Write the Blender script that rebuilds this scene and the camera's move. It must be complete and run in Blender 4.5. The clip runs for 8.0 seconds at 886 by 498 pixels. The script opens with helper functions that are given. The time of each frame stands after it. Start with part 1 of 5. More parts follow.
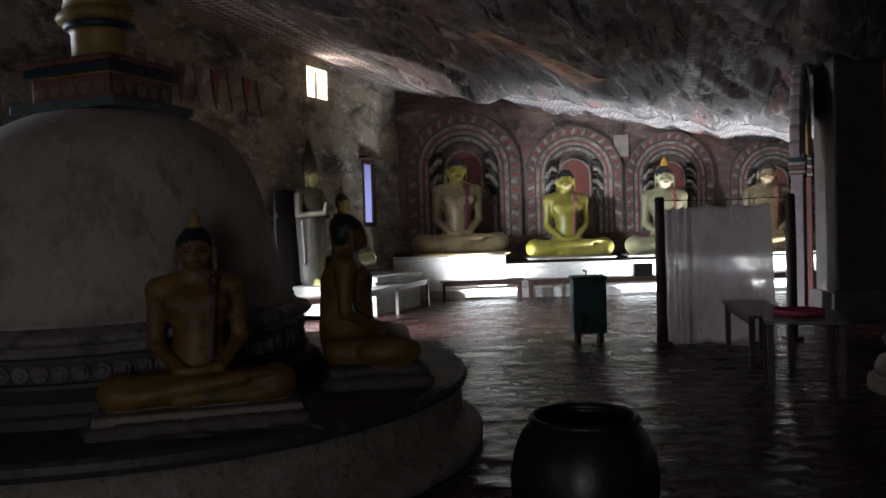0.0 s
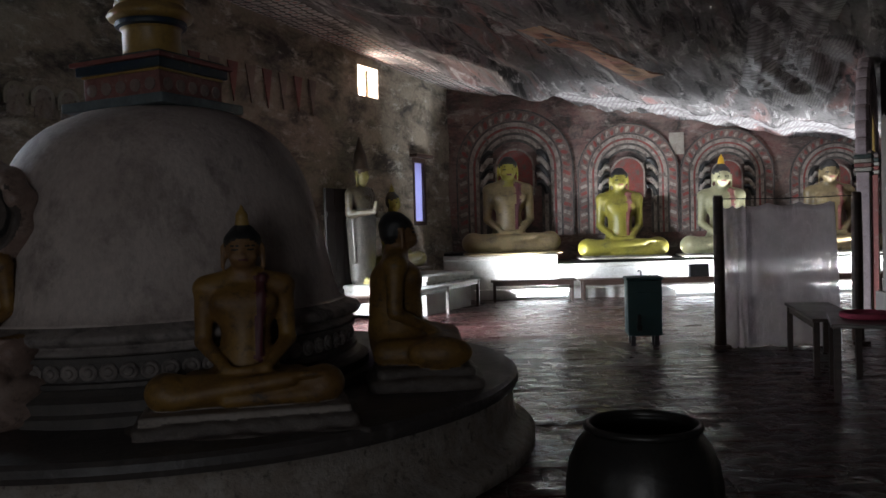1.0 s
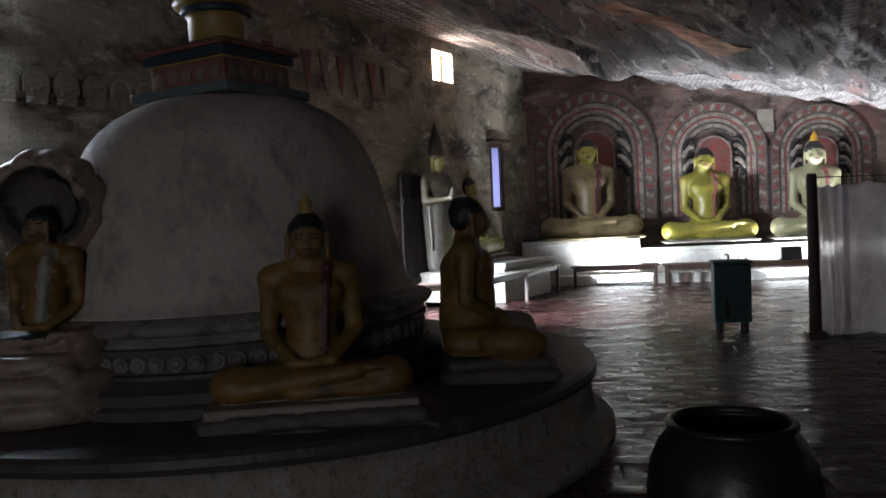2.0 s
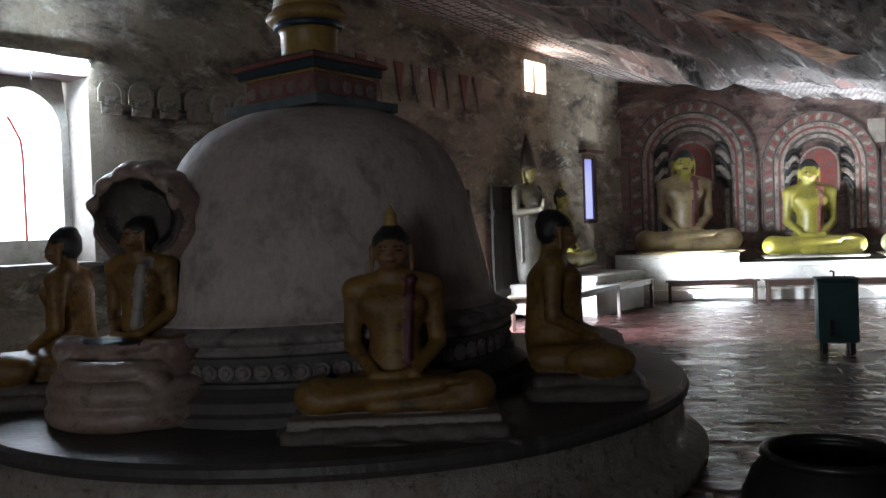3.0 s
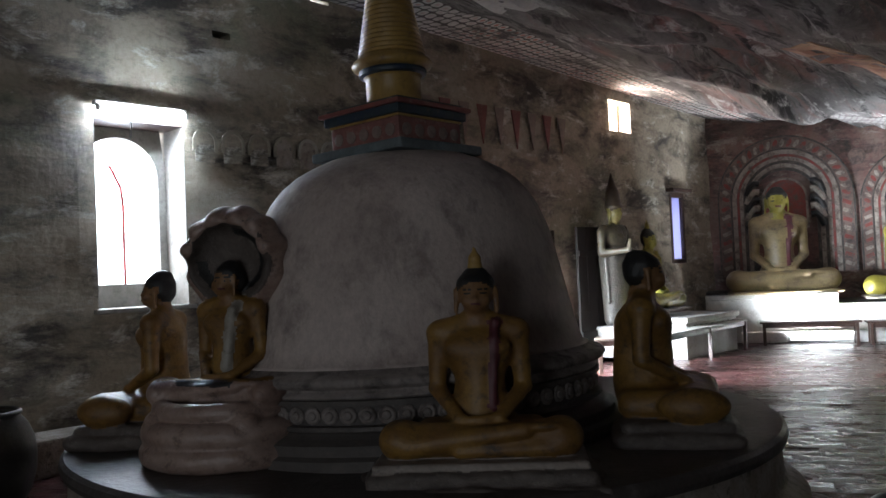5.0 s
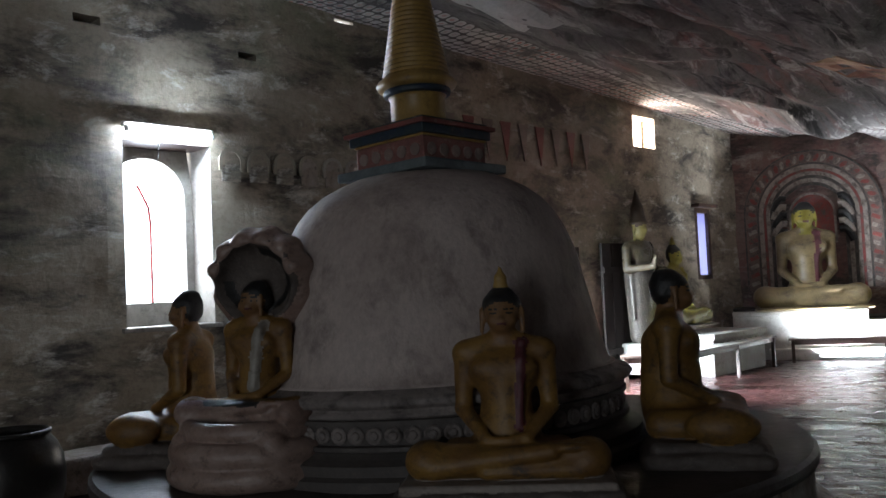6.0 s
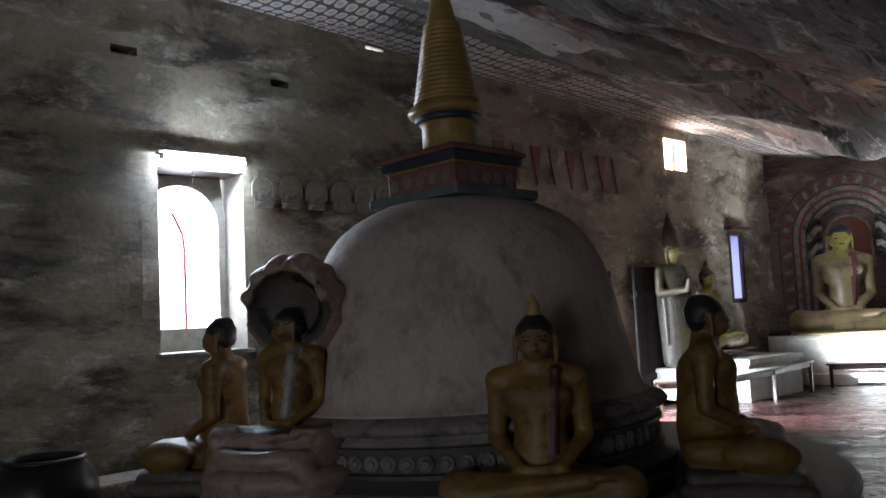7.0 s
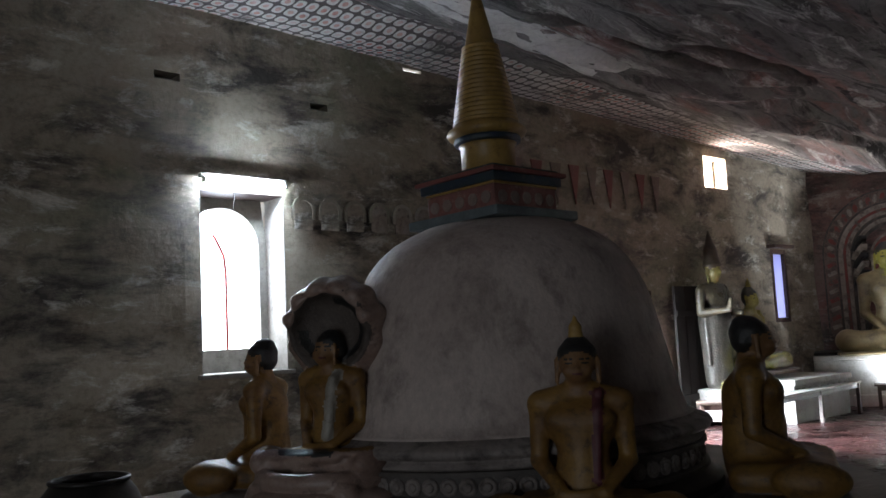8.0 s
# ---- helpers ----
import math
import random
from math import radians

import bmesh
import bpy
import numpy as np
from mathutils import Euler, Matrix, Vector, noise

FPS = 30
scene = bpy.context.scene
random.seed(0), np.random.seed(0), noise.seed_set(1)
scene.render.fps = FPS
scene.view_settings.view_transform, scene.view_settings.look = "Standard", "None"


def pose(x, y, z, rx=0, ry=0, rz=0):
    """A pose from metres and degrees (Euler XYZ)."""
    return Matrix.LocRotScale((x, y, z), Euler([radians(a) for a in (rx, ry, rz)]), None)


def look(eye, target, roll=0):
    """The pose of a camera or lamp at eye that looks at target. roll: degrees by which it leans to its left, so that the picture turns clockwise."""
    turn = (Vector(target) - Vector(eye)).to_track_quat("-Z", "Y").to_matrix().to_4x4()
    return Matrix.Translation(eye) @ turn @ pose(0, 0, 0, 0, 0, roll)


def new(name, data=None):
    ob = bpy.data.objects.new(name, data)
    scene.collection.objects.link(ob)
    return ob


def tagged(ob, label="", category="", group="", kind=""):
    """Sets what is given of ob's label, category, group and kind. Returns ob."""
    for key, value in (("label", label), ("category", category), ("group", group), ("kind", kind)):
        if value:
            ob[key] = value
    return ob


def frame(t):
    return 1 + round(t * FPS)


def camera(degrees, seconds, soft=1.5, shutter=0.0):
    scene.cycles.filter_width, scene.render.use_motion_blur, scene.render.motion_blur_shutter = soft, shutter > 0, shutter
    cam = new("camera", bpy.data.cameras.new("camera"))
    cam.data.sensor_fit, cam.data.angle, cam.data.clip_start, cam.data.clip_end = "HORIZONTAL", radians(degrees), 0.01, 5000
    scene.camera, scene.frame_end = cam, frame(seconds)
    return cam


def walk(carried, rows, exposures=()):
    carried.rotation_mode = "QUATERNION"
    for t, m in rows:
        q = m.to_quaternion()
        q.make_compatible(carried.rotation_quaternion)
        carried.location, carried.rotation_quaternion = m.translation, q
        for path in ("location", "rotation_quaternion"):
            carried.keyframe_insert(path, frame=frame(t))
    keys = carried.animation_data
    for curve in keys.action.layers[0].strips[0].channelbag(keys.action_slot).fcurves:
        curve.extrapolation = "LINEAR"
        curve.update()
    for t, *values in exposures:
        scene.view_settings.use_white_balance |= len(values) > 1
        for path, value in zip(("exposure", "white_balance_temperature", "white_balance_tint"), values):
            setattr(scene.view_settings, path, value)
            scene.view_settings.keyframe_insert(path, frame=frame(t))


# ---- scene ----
cam = camera(55.0, 8.0)
PATH = [
    (0, (0.037, -0.007, 1.666), (0.092, 1.991, 1.607), -1.7),
    (0.5, (0.028, 0.036, 1.664), (0.026, 2.035, 1.592), -2.0),
    (1, (0.031, 0.147, 1.659), (-0.032, 2.145, 1.602), -1.6),
    (1.5, (0.037, 0.251, 1.651), (-0.057, 2.247, 1.573), -2.7),
    (2, (0.083, 0.38, 1.649), (-0.171, 2.362, 1.567), -2.6),
    (2.2, (0.096, 0.389, 1.668), (-0.221, 2.362, 1.588), -2.2),
    (3.5, (0.121, 0.476, 1.656), (-0.399, 2.407, 1.636), -2.6),
    (4, (0.114, 0.472, 1.66), (-0.458, 2.389, 1.667), -2.8),
    (4.5, (0.113, 0.478, 1.662), (-0.508, 2.379, 1.694), -2.7),
    (6, (0.101, 0.471, 1.691), (-0.601, 2.341, 1.787), -2.7),
    (6.5, (0.095, 0.476, 1.703), (-0.644, 2.331, 1.817), -3.1),
    (7, (0.085, 0.473, 1.716), (-0.678, 2.315, 1.869), -2.8),
    (7.5, (0.077, 0.477, 1.728), (-0.719, 2.303, 1.903), -3.1),
    (8, (0.064, 0.466, 1.734), (-0.774, 2.271, 1.936), -2.9),
]
EXPOSURES = [(0.0, -0.02, 5950, 10), (1.0, 0.28, 5950, 10), (2.2, 0.44, 5900, 9), (3.5, 0.92, 5850, 8), (6.5, 0.94, 5820, 8), (8.0, 0.78, 5820, 8)]
walk(cam, [(t, look(eye, target, roll)) for t, eye, target, roll in PATH], EXPOSURES)

# ---------------------------------------------------------------- plan
# The entrance wall runs from WALL_A along WALL_ANGLE; s runs along it, n into the cave.
WALL_A = Vector((-5.85, 7.7, 0.0))
WALL_ANGLE = 66.1
WALL_M = Matrix.Translation(WALL_A) @ pose(0, 0, 0, 0, 0, WALL_ANGLE)
WALL_INV = WALL_M.inverted()
BACK_Y = 20.0


def on_wall(s, n, z):
    """World place of a point n metres in front of the entrance wall."""
    return WALL_M @ Vector((s, -n, z))


def ceiling_height(s, n):
    n = max(n, -0.6)
    y = 7.7 + 0.914 * s - 0.405 * n
    x = -5.85 + 0.405 * s + 0.914 * n
    near = min(1.0, max(0.0, (y - 12.0) / 7.0))
    slope = 0.125 + 0.07 * near * near * (3 - 2 * near)
    z = 5.36 - 0.042 * max(s, 0) - slope * max(n, 0) / (1 + max(n, 0) / 60)
    # a lip of rock hanging near the far corner
    z -= 0.42 * math.exp(-((x - 0.9) / 1.1) ** 2 - ((y - 17.2) / 0.7) ** 2)
    u, v = 0.97 * s + 0.24 * n, -0.24 * s + 0.97 * n
    fade = min(1.0, max(0.0, (n - 0.4) / 1.6))
    z += fade * 0.34 * (noise.noise(Vector((u * 0.16, v * 0.55, 3.1))))
    z += fade * 0.26 * abs(noise.noise(Vector((u * 0.30, v * 1.2, 7.7))))
    z += (0.2 + 0.8 * fade) * 0.05 * noise.noise(Vector((u * 1.1, v * 2.9, 1.7)))
    z += fade * 0.20 * (0.5 - abs(noise.noise(Vector((u * 0.45, v * 2.2, 12.4)))))
    z += fade * 0.09 * (0.5 - abs(noise.noise(Vector((u * 0.9, v * 4.6, 21.4)))))
    # two long cracks that run beside the entrance wall
    for mid, s0, s1, wide in ((2.62, 2.2, 6.6, 0.085), (3.05, 4.0, 7.6, 0.10)):
        along = max(0.0, min(1.0, (s - s0) / 0.8, (s1 - s) / 0.8))
        z += 0.24 * along * math.exp(-((n - mid - 0.10 * math.sin(s * 0.8 + mid) - 0.03 * (s - s0)) / wide) ** 2)
    z += 0.018 * noise.noise(Vector((u * 4.1, v * 6.0, 9.2)))
    return z


# ---------------------------------------------------------------- light
world = bpy.data.worlds.new("daylight")
scene.world = world
world.use_nodes = True
wn = world.node_tree
sky = wn.nodes.new("ShaderNodeTexSky")
sky.sky_type = "NISHITA"
sky.sun_disc = False
sky.sun_elevation, sky.sun_rotation = radians(50), radians(250)
wn.links.new(sky.outputs[0], wn.nodes["Background"].inputs[0])
wn.nodes["Background"].inputs[1].default_value = 0.12

sun = new("sun", bpy.data.lights.new("sun", "SUN"))
sun.data.energy, sun.data.angle, sun.data.color = 3.0, radians(0.5), (1.0, 0.96, 0.9)
sun.matrix_world = look((0, 0, 20), (5.0, -3.0, 5.0))


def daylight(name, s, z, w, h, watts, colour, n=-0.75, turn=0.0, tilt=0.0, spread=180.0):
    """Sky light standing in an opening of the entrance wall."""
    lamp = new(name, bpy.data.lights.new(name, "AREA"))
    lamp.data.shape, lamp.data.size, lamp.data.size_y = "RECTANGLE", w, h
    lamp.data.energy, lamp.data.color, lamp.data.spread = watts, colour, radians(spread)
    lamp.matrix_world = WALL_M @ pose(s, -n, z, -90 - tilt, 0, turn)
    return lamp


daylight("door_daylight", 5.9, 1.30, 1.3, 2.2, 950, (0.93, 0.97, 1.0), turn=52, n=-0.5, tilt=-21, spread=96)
daylight("window_daylight", -0.05, 2.45, 1.9, 2.4, 88, (0.93, 0.95, 1.0))
daylight("high_window_daylight", 9.86, 4.35, 0.9, 0.7, 260, (1.0, 0.84, 0.70), turn=20, tilt=30)
# added fill lamp behind the camera, for no known source there
rear = new("rear_fill_light", bpy.data.lights.new("rear_fill_light", "AREA"))
rear.data.shape, rear.data.size, rear.data.size_y, rear.data.energy, rear.data.color = "RECTANGLE", 2.0, 2.4, 55, (1.0, 0.98, 0.95)
rear.matrix_world = look((-1.5, -5.7, 1.5), (-1.5, 5.0, 1.9))
# tube lamps lie on the floor behind the offering benches and light the statues from below
FLOOR_LAMPS = ((1.55, 125), (4.95, 170), (7.9, 210))
for lamp_x, watts in FLOOR_LAMPS:
    low_lamp = new("floor_lamp_light", bpy.data.lights.new("floor_lamp_light", "AREA"))
    low_lamp.data.shape, low_lamp.data.size, low_lamp.data.size_y = "RECTANGLE", 1.0, 0.05
    low_lamp.data.energy, low_lamp.data.color, low_lamp.data.spread = watts, (0.98, 0.98, 0.96), radians(135)
    low_lamp.matrix_world = look((lamp_x, 18.36, 0.135), (lamp_x, 18.80, 0.95))


# ---------------------------------------------------------------- materials
def nodes_of(name):
    m = bpy.data.materials.new(name)
    m.use_nodes = True
    t = m.node_tree
    return m, t, t.nodes["Principled BSDF"]


def node(t, kind, **inputs):
    n = t.nodes.new(kind)
    for k, v in inputs.items():
        n.inputs[k.replace("_", " ")].default_value = v
    return n


def mixed(t, a, b, fac, blend="MIX"):
    """Mix of two colours; each may be a socket or a colour."""
    n = t.nodes.new("ShaderNodeMix")
    n.data_type, n.blend_type = "RGBA", blend
    for sock, v in ((n.inputs[6], a), (n.inputs[7], b), (n.inputs[0], fac)):
        if isinstance(v, bpy.types.NodeSocket):
            t.links.new(v, sock)
        elif isinstance(v, (int, float)):
            sock.default_value = v
        else:
            sock.default_value = (*v, 1)
    return n.outputs[2]


def ramp(t, fac, lo, hi):
    n = t.nodes.new("ShaderNodeMapRange")
    n.inputs[1].default_value, n.inputs[2].default_value = lo, hi
    t.links.new(fac, n.inputs[0])
    return n.outputs[0]


def coords(t, scale=(1, 1, 1), turn=(0, 0, 0)):
    c = t.nodes.new("ShaderNodeTexCoord")
    m = t.nodes.new("ShaderNodeMapping")
    m.inputs["Scale"].default_value = scale
    m.inputs["Rotation"].default_value = [radians(a) for a in turn]
    t.links.new(c.outputs["Object"], m.inputs[0])
    return m.outputs[0]


def noisy(t, where, scale, detail=6.0, rough=0.6, warp=0.0):
    n = node(t, "ShaderNodeTexNoise", Scale=scale, Detail=detail, Roughness=rough, Distortion=warp)
    t.links.new(where, n.inputs["Vector"])
    return n.outputs["Fac"]


def surface(name, base, other, third=None, scale=2.0, fine=25.0, rough=0.7, bump=0.25, metal=0.0, stretch=(1, 1, 1), gloss_var=0.15, deep=0.02, worn=0.55):
    """Worn painted or plastered surface: two colours in broad patches, a third in stains, and a fine grain."""
    m, t, p = nodes_of(name)
    at = coords(t, stretch)
    broad = noisy(t, at, scale, 8, 0.66, 0.15)
    grain = noisy(t, at, fine, 5, 0.6)
    col = mixed(t, base, other, ramp(t, broad, 0.38, 0.62))
    if third:
        col = mixed(t, col, third, ramp(t, noisy(t, at, scale * 2.7, 9, 0.72, 0.2), worn, worn + 0.17))
    col = mixed(t, col, (0.35, 0.35, 0.35), ramp(t, grain, 0.3, 1.6), "MULTIPLY")
    t.links.new(col, p.inputs["Base Color"])
    r = t.nodes.new("ShaderNodeMath")
    r.operation = "MULTIPLY_ADD"
    r.inputs[1].default_value, r.inputs[2].default_value = gloss_var * 2, rough - gloss_var
    t.links.new(broad, r.inputs[0])
    t.links.new(r.outputs[0], p.inputs["Roughness"])
    p.inputs["Metallic"].default_value = metal
    b = node(t, "ShaderNodeBump", Strength=bump, Distance=deep)
    both = t.nodes.new("ShaderNodeMath")
    t.links.new(broad, both.inputs[0]), t.links.new(grain, both.inputs[1])
    t.links.new(both.outputs[0], b.inputs["Height"])
    t.links.new(b.outputs[0], p.inputs["Normal"])
    return m


PLASTER = surface("stupa_plaster", (0.56, 0.48, 0.435), (0.44, 0.365, 0.33), (0.29, 0.235, 0.215), 1.6, 30, 0.72, 0.4, stretch=(1, 1, 0.7), worn=0.50)
MOULDING = surface("moulding_plaster", (0.30, 0.26, 0.24), (0.20, 0.17, 0.155), (0.07, 0.058, 0.052), 2.2, 30, 0.7, 0.4, worn=0.49)
STONE = surface("platform_plaster", (0.37, 0.32, 0.275), (0.26, 0.21, 0.17), (0.045, 0.034, 0.028), 6.0, 34, 0.6, 0.7, worn=0.535)
SLAB = surface("platform_top_paint", (0.075, 0.062, 0.056), (0.05, 0.042, 0.038), (0.13, 0.115, 0.105), 1.7, 20, 0.5, 0.4)
OCHRE = surface("ochre_robe_paint", (0.27, 0.15, 0.032), (0.17, 0.085, 0.022), (0.045, 0.030, 0.020), 3.6, 45, 0.52, 0.3, worn=0.52, deep=0.012)
FLESH = surface("ochre_face_paint", (0.26, 0.14, 0.055), (0.19, 0.10, 0.04), (0.09, 0.05, 0.03), 5.0, 45, 0.52, 0.2, worn=0.53, deep=0.008)
HAIR = surface("black_paint", (0.012, 0.012, 0.013), (0.03, 0.028, 0.026), None, 6.0, 60, 0.45, 0.3)
MAROON = surface("maroon_paint", (0.13, 0.03, 0.038), (0.08, 0.022, 0.028), None, 4.0, 40, 0.55, 0.1)
YELLOW = surface("yellow_paint", (0.31, 0.27, 0.04), (0.23, 0.195, 0.035), (0.10, 0.08, 0.03), 2.6, 34, 0.40, 0.2, worn=0.54)
TAN = surface("faded_tan_paint", (0.29, 0.22, 0.105), (0.19, 0.14, 0.07), (0.07, 0.05, 0.034), 2.6, 34, 0.42, 0.25, worn=0.52)
PALE = surface("pale_robe_paint", (0.38, 0.35, 0.30), (0.28, 0.25, 0.21), (0.13, 0.11, 0.09), 3.0, 30, 0.5, 0.12)
CREAM = surface("cream_paint", (0.46, 0.42, 0.36), (0.34, 0.30, 0.25), (0.20, 0.15, 0.12), 3.0, 40, 0.65, 0.1)
REDP = surface("red_oxide_paint", (0.27, 0.085, 0.07), (0.19, 0.07, 0.06), (0.30, 0.22, 0.18), 3.0, 40, 0.65, 0.1)
DARKG = surface("dark_green_paint", (0.035, 0.05, 0.045), (0.06, 0.07, 0.06), (0.20, 0.17, 0.14), 3.0, 40, 0.6, 0.1)
ROSE = surface("rose_grey_paint", (0.30, 0.22, 0.19), (0.21, 0.16, 0.14), (0.38, 0.34, 0.30), 4.0, 40, 0.65, 0.1)
WHITE = surface("white_limewash", (0.70, 0.69, 0.66), (0.58, 0.57, 0.53), (0.36, 0.33, 0.28), 2.6, 25, 0.6, 0.15)
BRONZE = surface("dark_bronze", (0.055, 0.05, 0.045), (0.035, 0.032, 0.03), None, 3.0, 40, 0.36, 0.12, 0.6)
DARKWOOD = surface("dark_wood", (0.065, 0.035, 0.024), (0.04, 0.022, 0.016), None, 3.0, 40, 0.45, 0.15, stretch=(1, 1, 6))
BENCHTOP = surface("worn_bench_top", (0.11, 0.08, 0.066), (0.07, 0.05, 0.04), None, 3.0, 40, 0.33, 0.12)
TEAL = surface("teal_paint", (0.025, 0.075, 0.072), (0.018, 0.058, 0.055), (0.05, 0.06, 0.055), 4.0, 50, 0.5, 0.08)
IRON = surface("black_iron", (0.02, 0.02, 0.02), (0.035, 0.03, 0.028), None, 8.0, 60, 0.45, 0.1, 0.5)
COBRA = surface("pinkish_coil_paint", (0.38, 0.28, 0.235), (0.27, 0.18, 0.145), (0.09, 0.058, 0.045), 3.0, 30, 0.36, 0.35, worn=0.53)
BLUE = surface("dark_blue_paint", (0.02, 0.035, 0.075), (0.03, 0.05, 0.06), (0.10, 0.09, 0.08), 5.0, 40, 0.5, 0.1)
GOLDP = surface("gold_ochre_paint", (0.42, 0.27, 0.075), (0.32, 0.20, 0.06), (0.18, 0.11, 0.05), 4.0, 40, 0.42, 0.12)
DARK_PLASTER = surface("dark_plaster", (0.10, 0.085, 0.075), (0.07, 0.06, 0.055), (0.14, 0.11, 0.09), 2, 30, 0.7, 0.2)
PINK = surface("pink_cloth", (0.55, 0.08, 0.14), (0.42, 0.05, 0.10), None, 6.0, 60, 0.7, 0.2)


def wall_paint(name, a, b, dark, light, green):
    """Old painted plaster, smoke-darkened, flaking to pale patches in level bands."""
    m, t, p = nodes_of(name)
    at, flat = coords(t), coords(t, (1.0, 1.0, 2.3))
    col = mixed(t, a, b, ramp(t, noisy(t, at, 0.9, 8, 0.65, 0.6), 0.40, 0.62))
    col = mixed(t, col, green, ramp(t, noisy(t, at, 0.55, 6, 0.6, 0.8), 0.55, 0.75))
    col = mixed(t, col, dark, ramp(t, noisy(t, flat, 0.8, 10, 0.72, 0.3), 0.47, 0.62))
    col = mixed(t, col, light, ramp(t, noisy(t, flat, 1.3, 10, 0.76, 0.35), 0.54, 0.66))
    grain = noisy(t, at, 16, 7, 0.7)
    col = mixed(t, col, (0.25, 0.22, 0.2), ramp(t, grain, 0.45, 1.1), "MULTIPLY")
    t.links.new(col, p.inputs["Base Color"])
    p.inputs["Roughness"].default_value = 0.75
    bump = node(t, "ShaderNodeBump", Strength=0.4, Distance=0.02)
    h = t.nodes.new("ShaderNodeMath")
    t.links.new(noisy(t, flat, 3.0, 8, 0.7, 0.8), h.inputs[0]), t.links.new(grain, h.inputs[1])
    t.links.new(h.outputs[0], bump.inputs["Height"])
    t.links.new(bump.outputs[0], p.inputs["Normal"])
    return m


WALLP = wall_paint("smoke_darkened_wall_painting", (0.29, 0.245, 0.185), (0.38, 0.325, 0.25), (0.055, 0.046, 0.040), (0.64, 0.60, 0.53), (0.17, 0.185, 0.115))
BACKP = wall_paint("red_wall_painting", (0.21, 0.10, 0.085), (0.23, 0.165, 0.145), (0.05, 0.042, 0.038), (0.36, 0.32, 0.28), (0.13, 0.125, 0.10))


def rock_paint():
    """Painted rock ceiling: streaked greys and reds, a band of lozenges along the wall, and a chequered panel."""
    m, t, p = nodes_of("painted_rock_ceiling")
    at = coords(t)
    streak = coords(t, (0.5, 2.3, 1.0), (0, 0, 14))
    col = mixed(t, (0.22, 0.205, 0.20), (0.095, 0.085, 0.083), ramp(t, noisy(t, streak, 0.8, 8, 0.65, 0.8), 0.38, 0.62))
    col = mixed(t, col, (0.27, 0.135, 0.12), ramp(t, noisy(t, streak, 0.55, 7, 0.6, 0.9), 0.53, 0.68))
    col = mixed(t, col, (0.03, 0.026, 0.025), ramp(t, noisy(t, streak, 1.15, 10, 0.72, 1.4), 0.525, 0.60))
    col = mixed(t, col, (0.50, 0.475, 0.46), ramp(t, noisy(t, streak, 1.5, 10, 0.75, 0.7), 0.54, 0.63))
    sep = t.nodes.new("ShaderNodeSeparateXYZ")
    t.links.new(at, sep.inputs[0])

    def math_node(op, a, b):
        n = t.nodes.new("ShaderNodeMath")
        n.operation = op
        for sock, v in zip(n.inputs, (a, b)):
            if isinstance(v, (int, float)):
                sock.default_value = v
            else:
                t.links.new(v, sock)
        return n.outputs[0]

    # lozenges in the band next to the wall (local y is minus the distance from the wall)
    dist = math_node("MULTIPLY", sep.outputs[1], -1.0)
    band = math_node("MULTIPLY", math_node("GREATER_THAN", dist, -0.3), math_node("LESS_THAN", math_node("ADD", dist, math_node("MULTIPLY", noisy(t, at, 0.7), 0.25)), 1.25))
    lattice = coords(t, (1, 1, 1), (0, 0, 0))
    sp = t.nodes.new("ShaderNodeSeparateXYZ")
    t.links.new(lattice, sp.inputs[0])
    q = 2 * math.pi / 0.30
    wave_a = math_node("SINE", math_node("MULTIPLY", math_node("ADD", sp.outputs[0], math_node("MULTIPLY", sp.outputs[1], 0.75)), q), 0)
    wave_b = math_node("SINE", math_node("MULTIPLY", math_node("SUBTRACT", sp.outputs[0], math_node("MULTIPLY", sp.outputs[1], 0.75)), q), 0)
    net = math_node("LESS_THAN", math_node("ABSOLUTE", math_node("ADD", wave_a, wave_b), 0), 0.52)
    loz = mixed(t, (0.52, 0.49, 0.46), (0.07, 0.055, 0.052), net)
    loz = mixed(t, loz, (0.42, 0.14, 0.11), math_node("MULTIPLY", math_node("GREATER_THAN", math_node("MULTIPLY", wave_a, wave_b), 0.62), ramp(t, noisy(t, at, 0.35), 0.45, 0.55)))
    loz = mixed(t, loz, (0.05, 0.045, 0.042), ramp(t, noisy(t, at, 0.8, 8, 0.7), 0.50, 0.62))
    col = mixed(t, col, loz, band)
    grain = noisy(t, at, 14, 7, 0.7)
    col = mixed(t, col, (0.2, 0.18, 0.17), ramp(t, grain, 0.45, 1.1), "MULTIPLY")
    t.links.new(col, p.inputs["Base Color"])
    p.inputs["Roughness"].default_value = 0.7
    bump = node(t, "ShaderNodeBump", Strength=0.9, Distance=0.09)
    h = math_node("ADD", noisy(t, streak, 2.0, 9, 0.68, 0.6), math_node("MULTIPLY", grain, 0.5))
    t.links.new(h, bump.inputs["Height"])
    t.links.new(bump.outputs[0], p.inputs["Normal"])
    return m


ROCK = rock_paint()


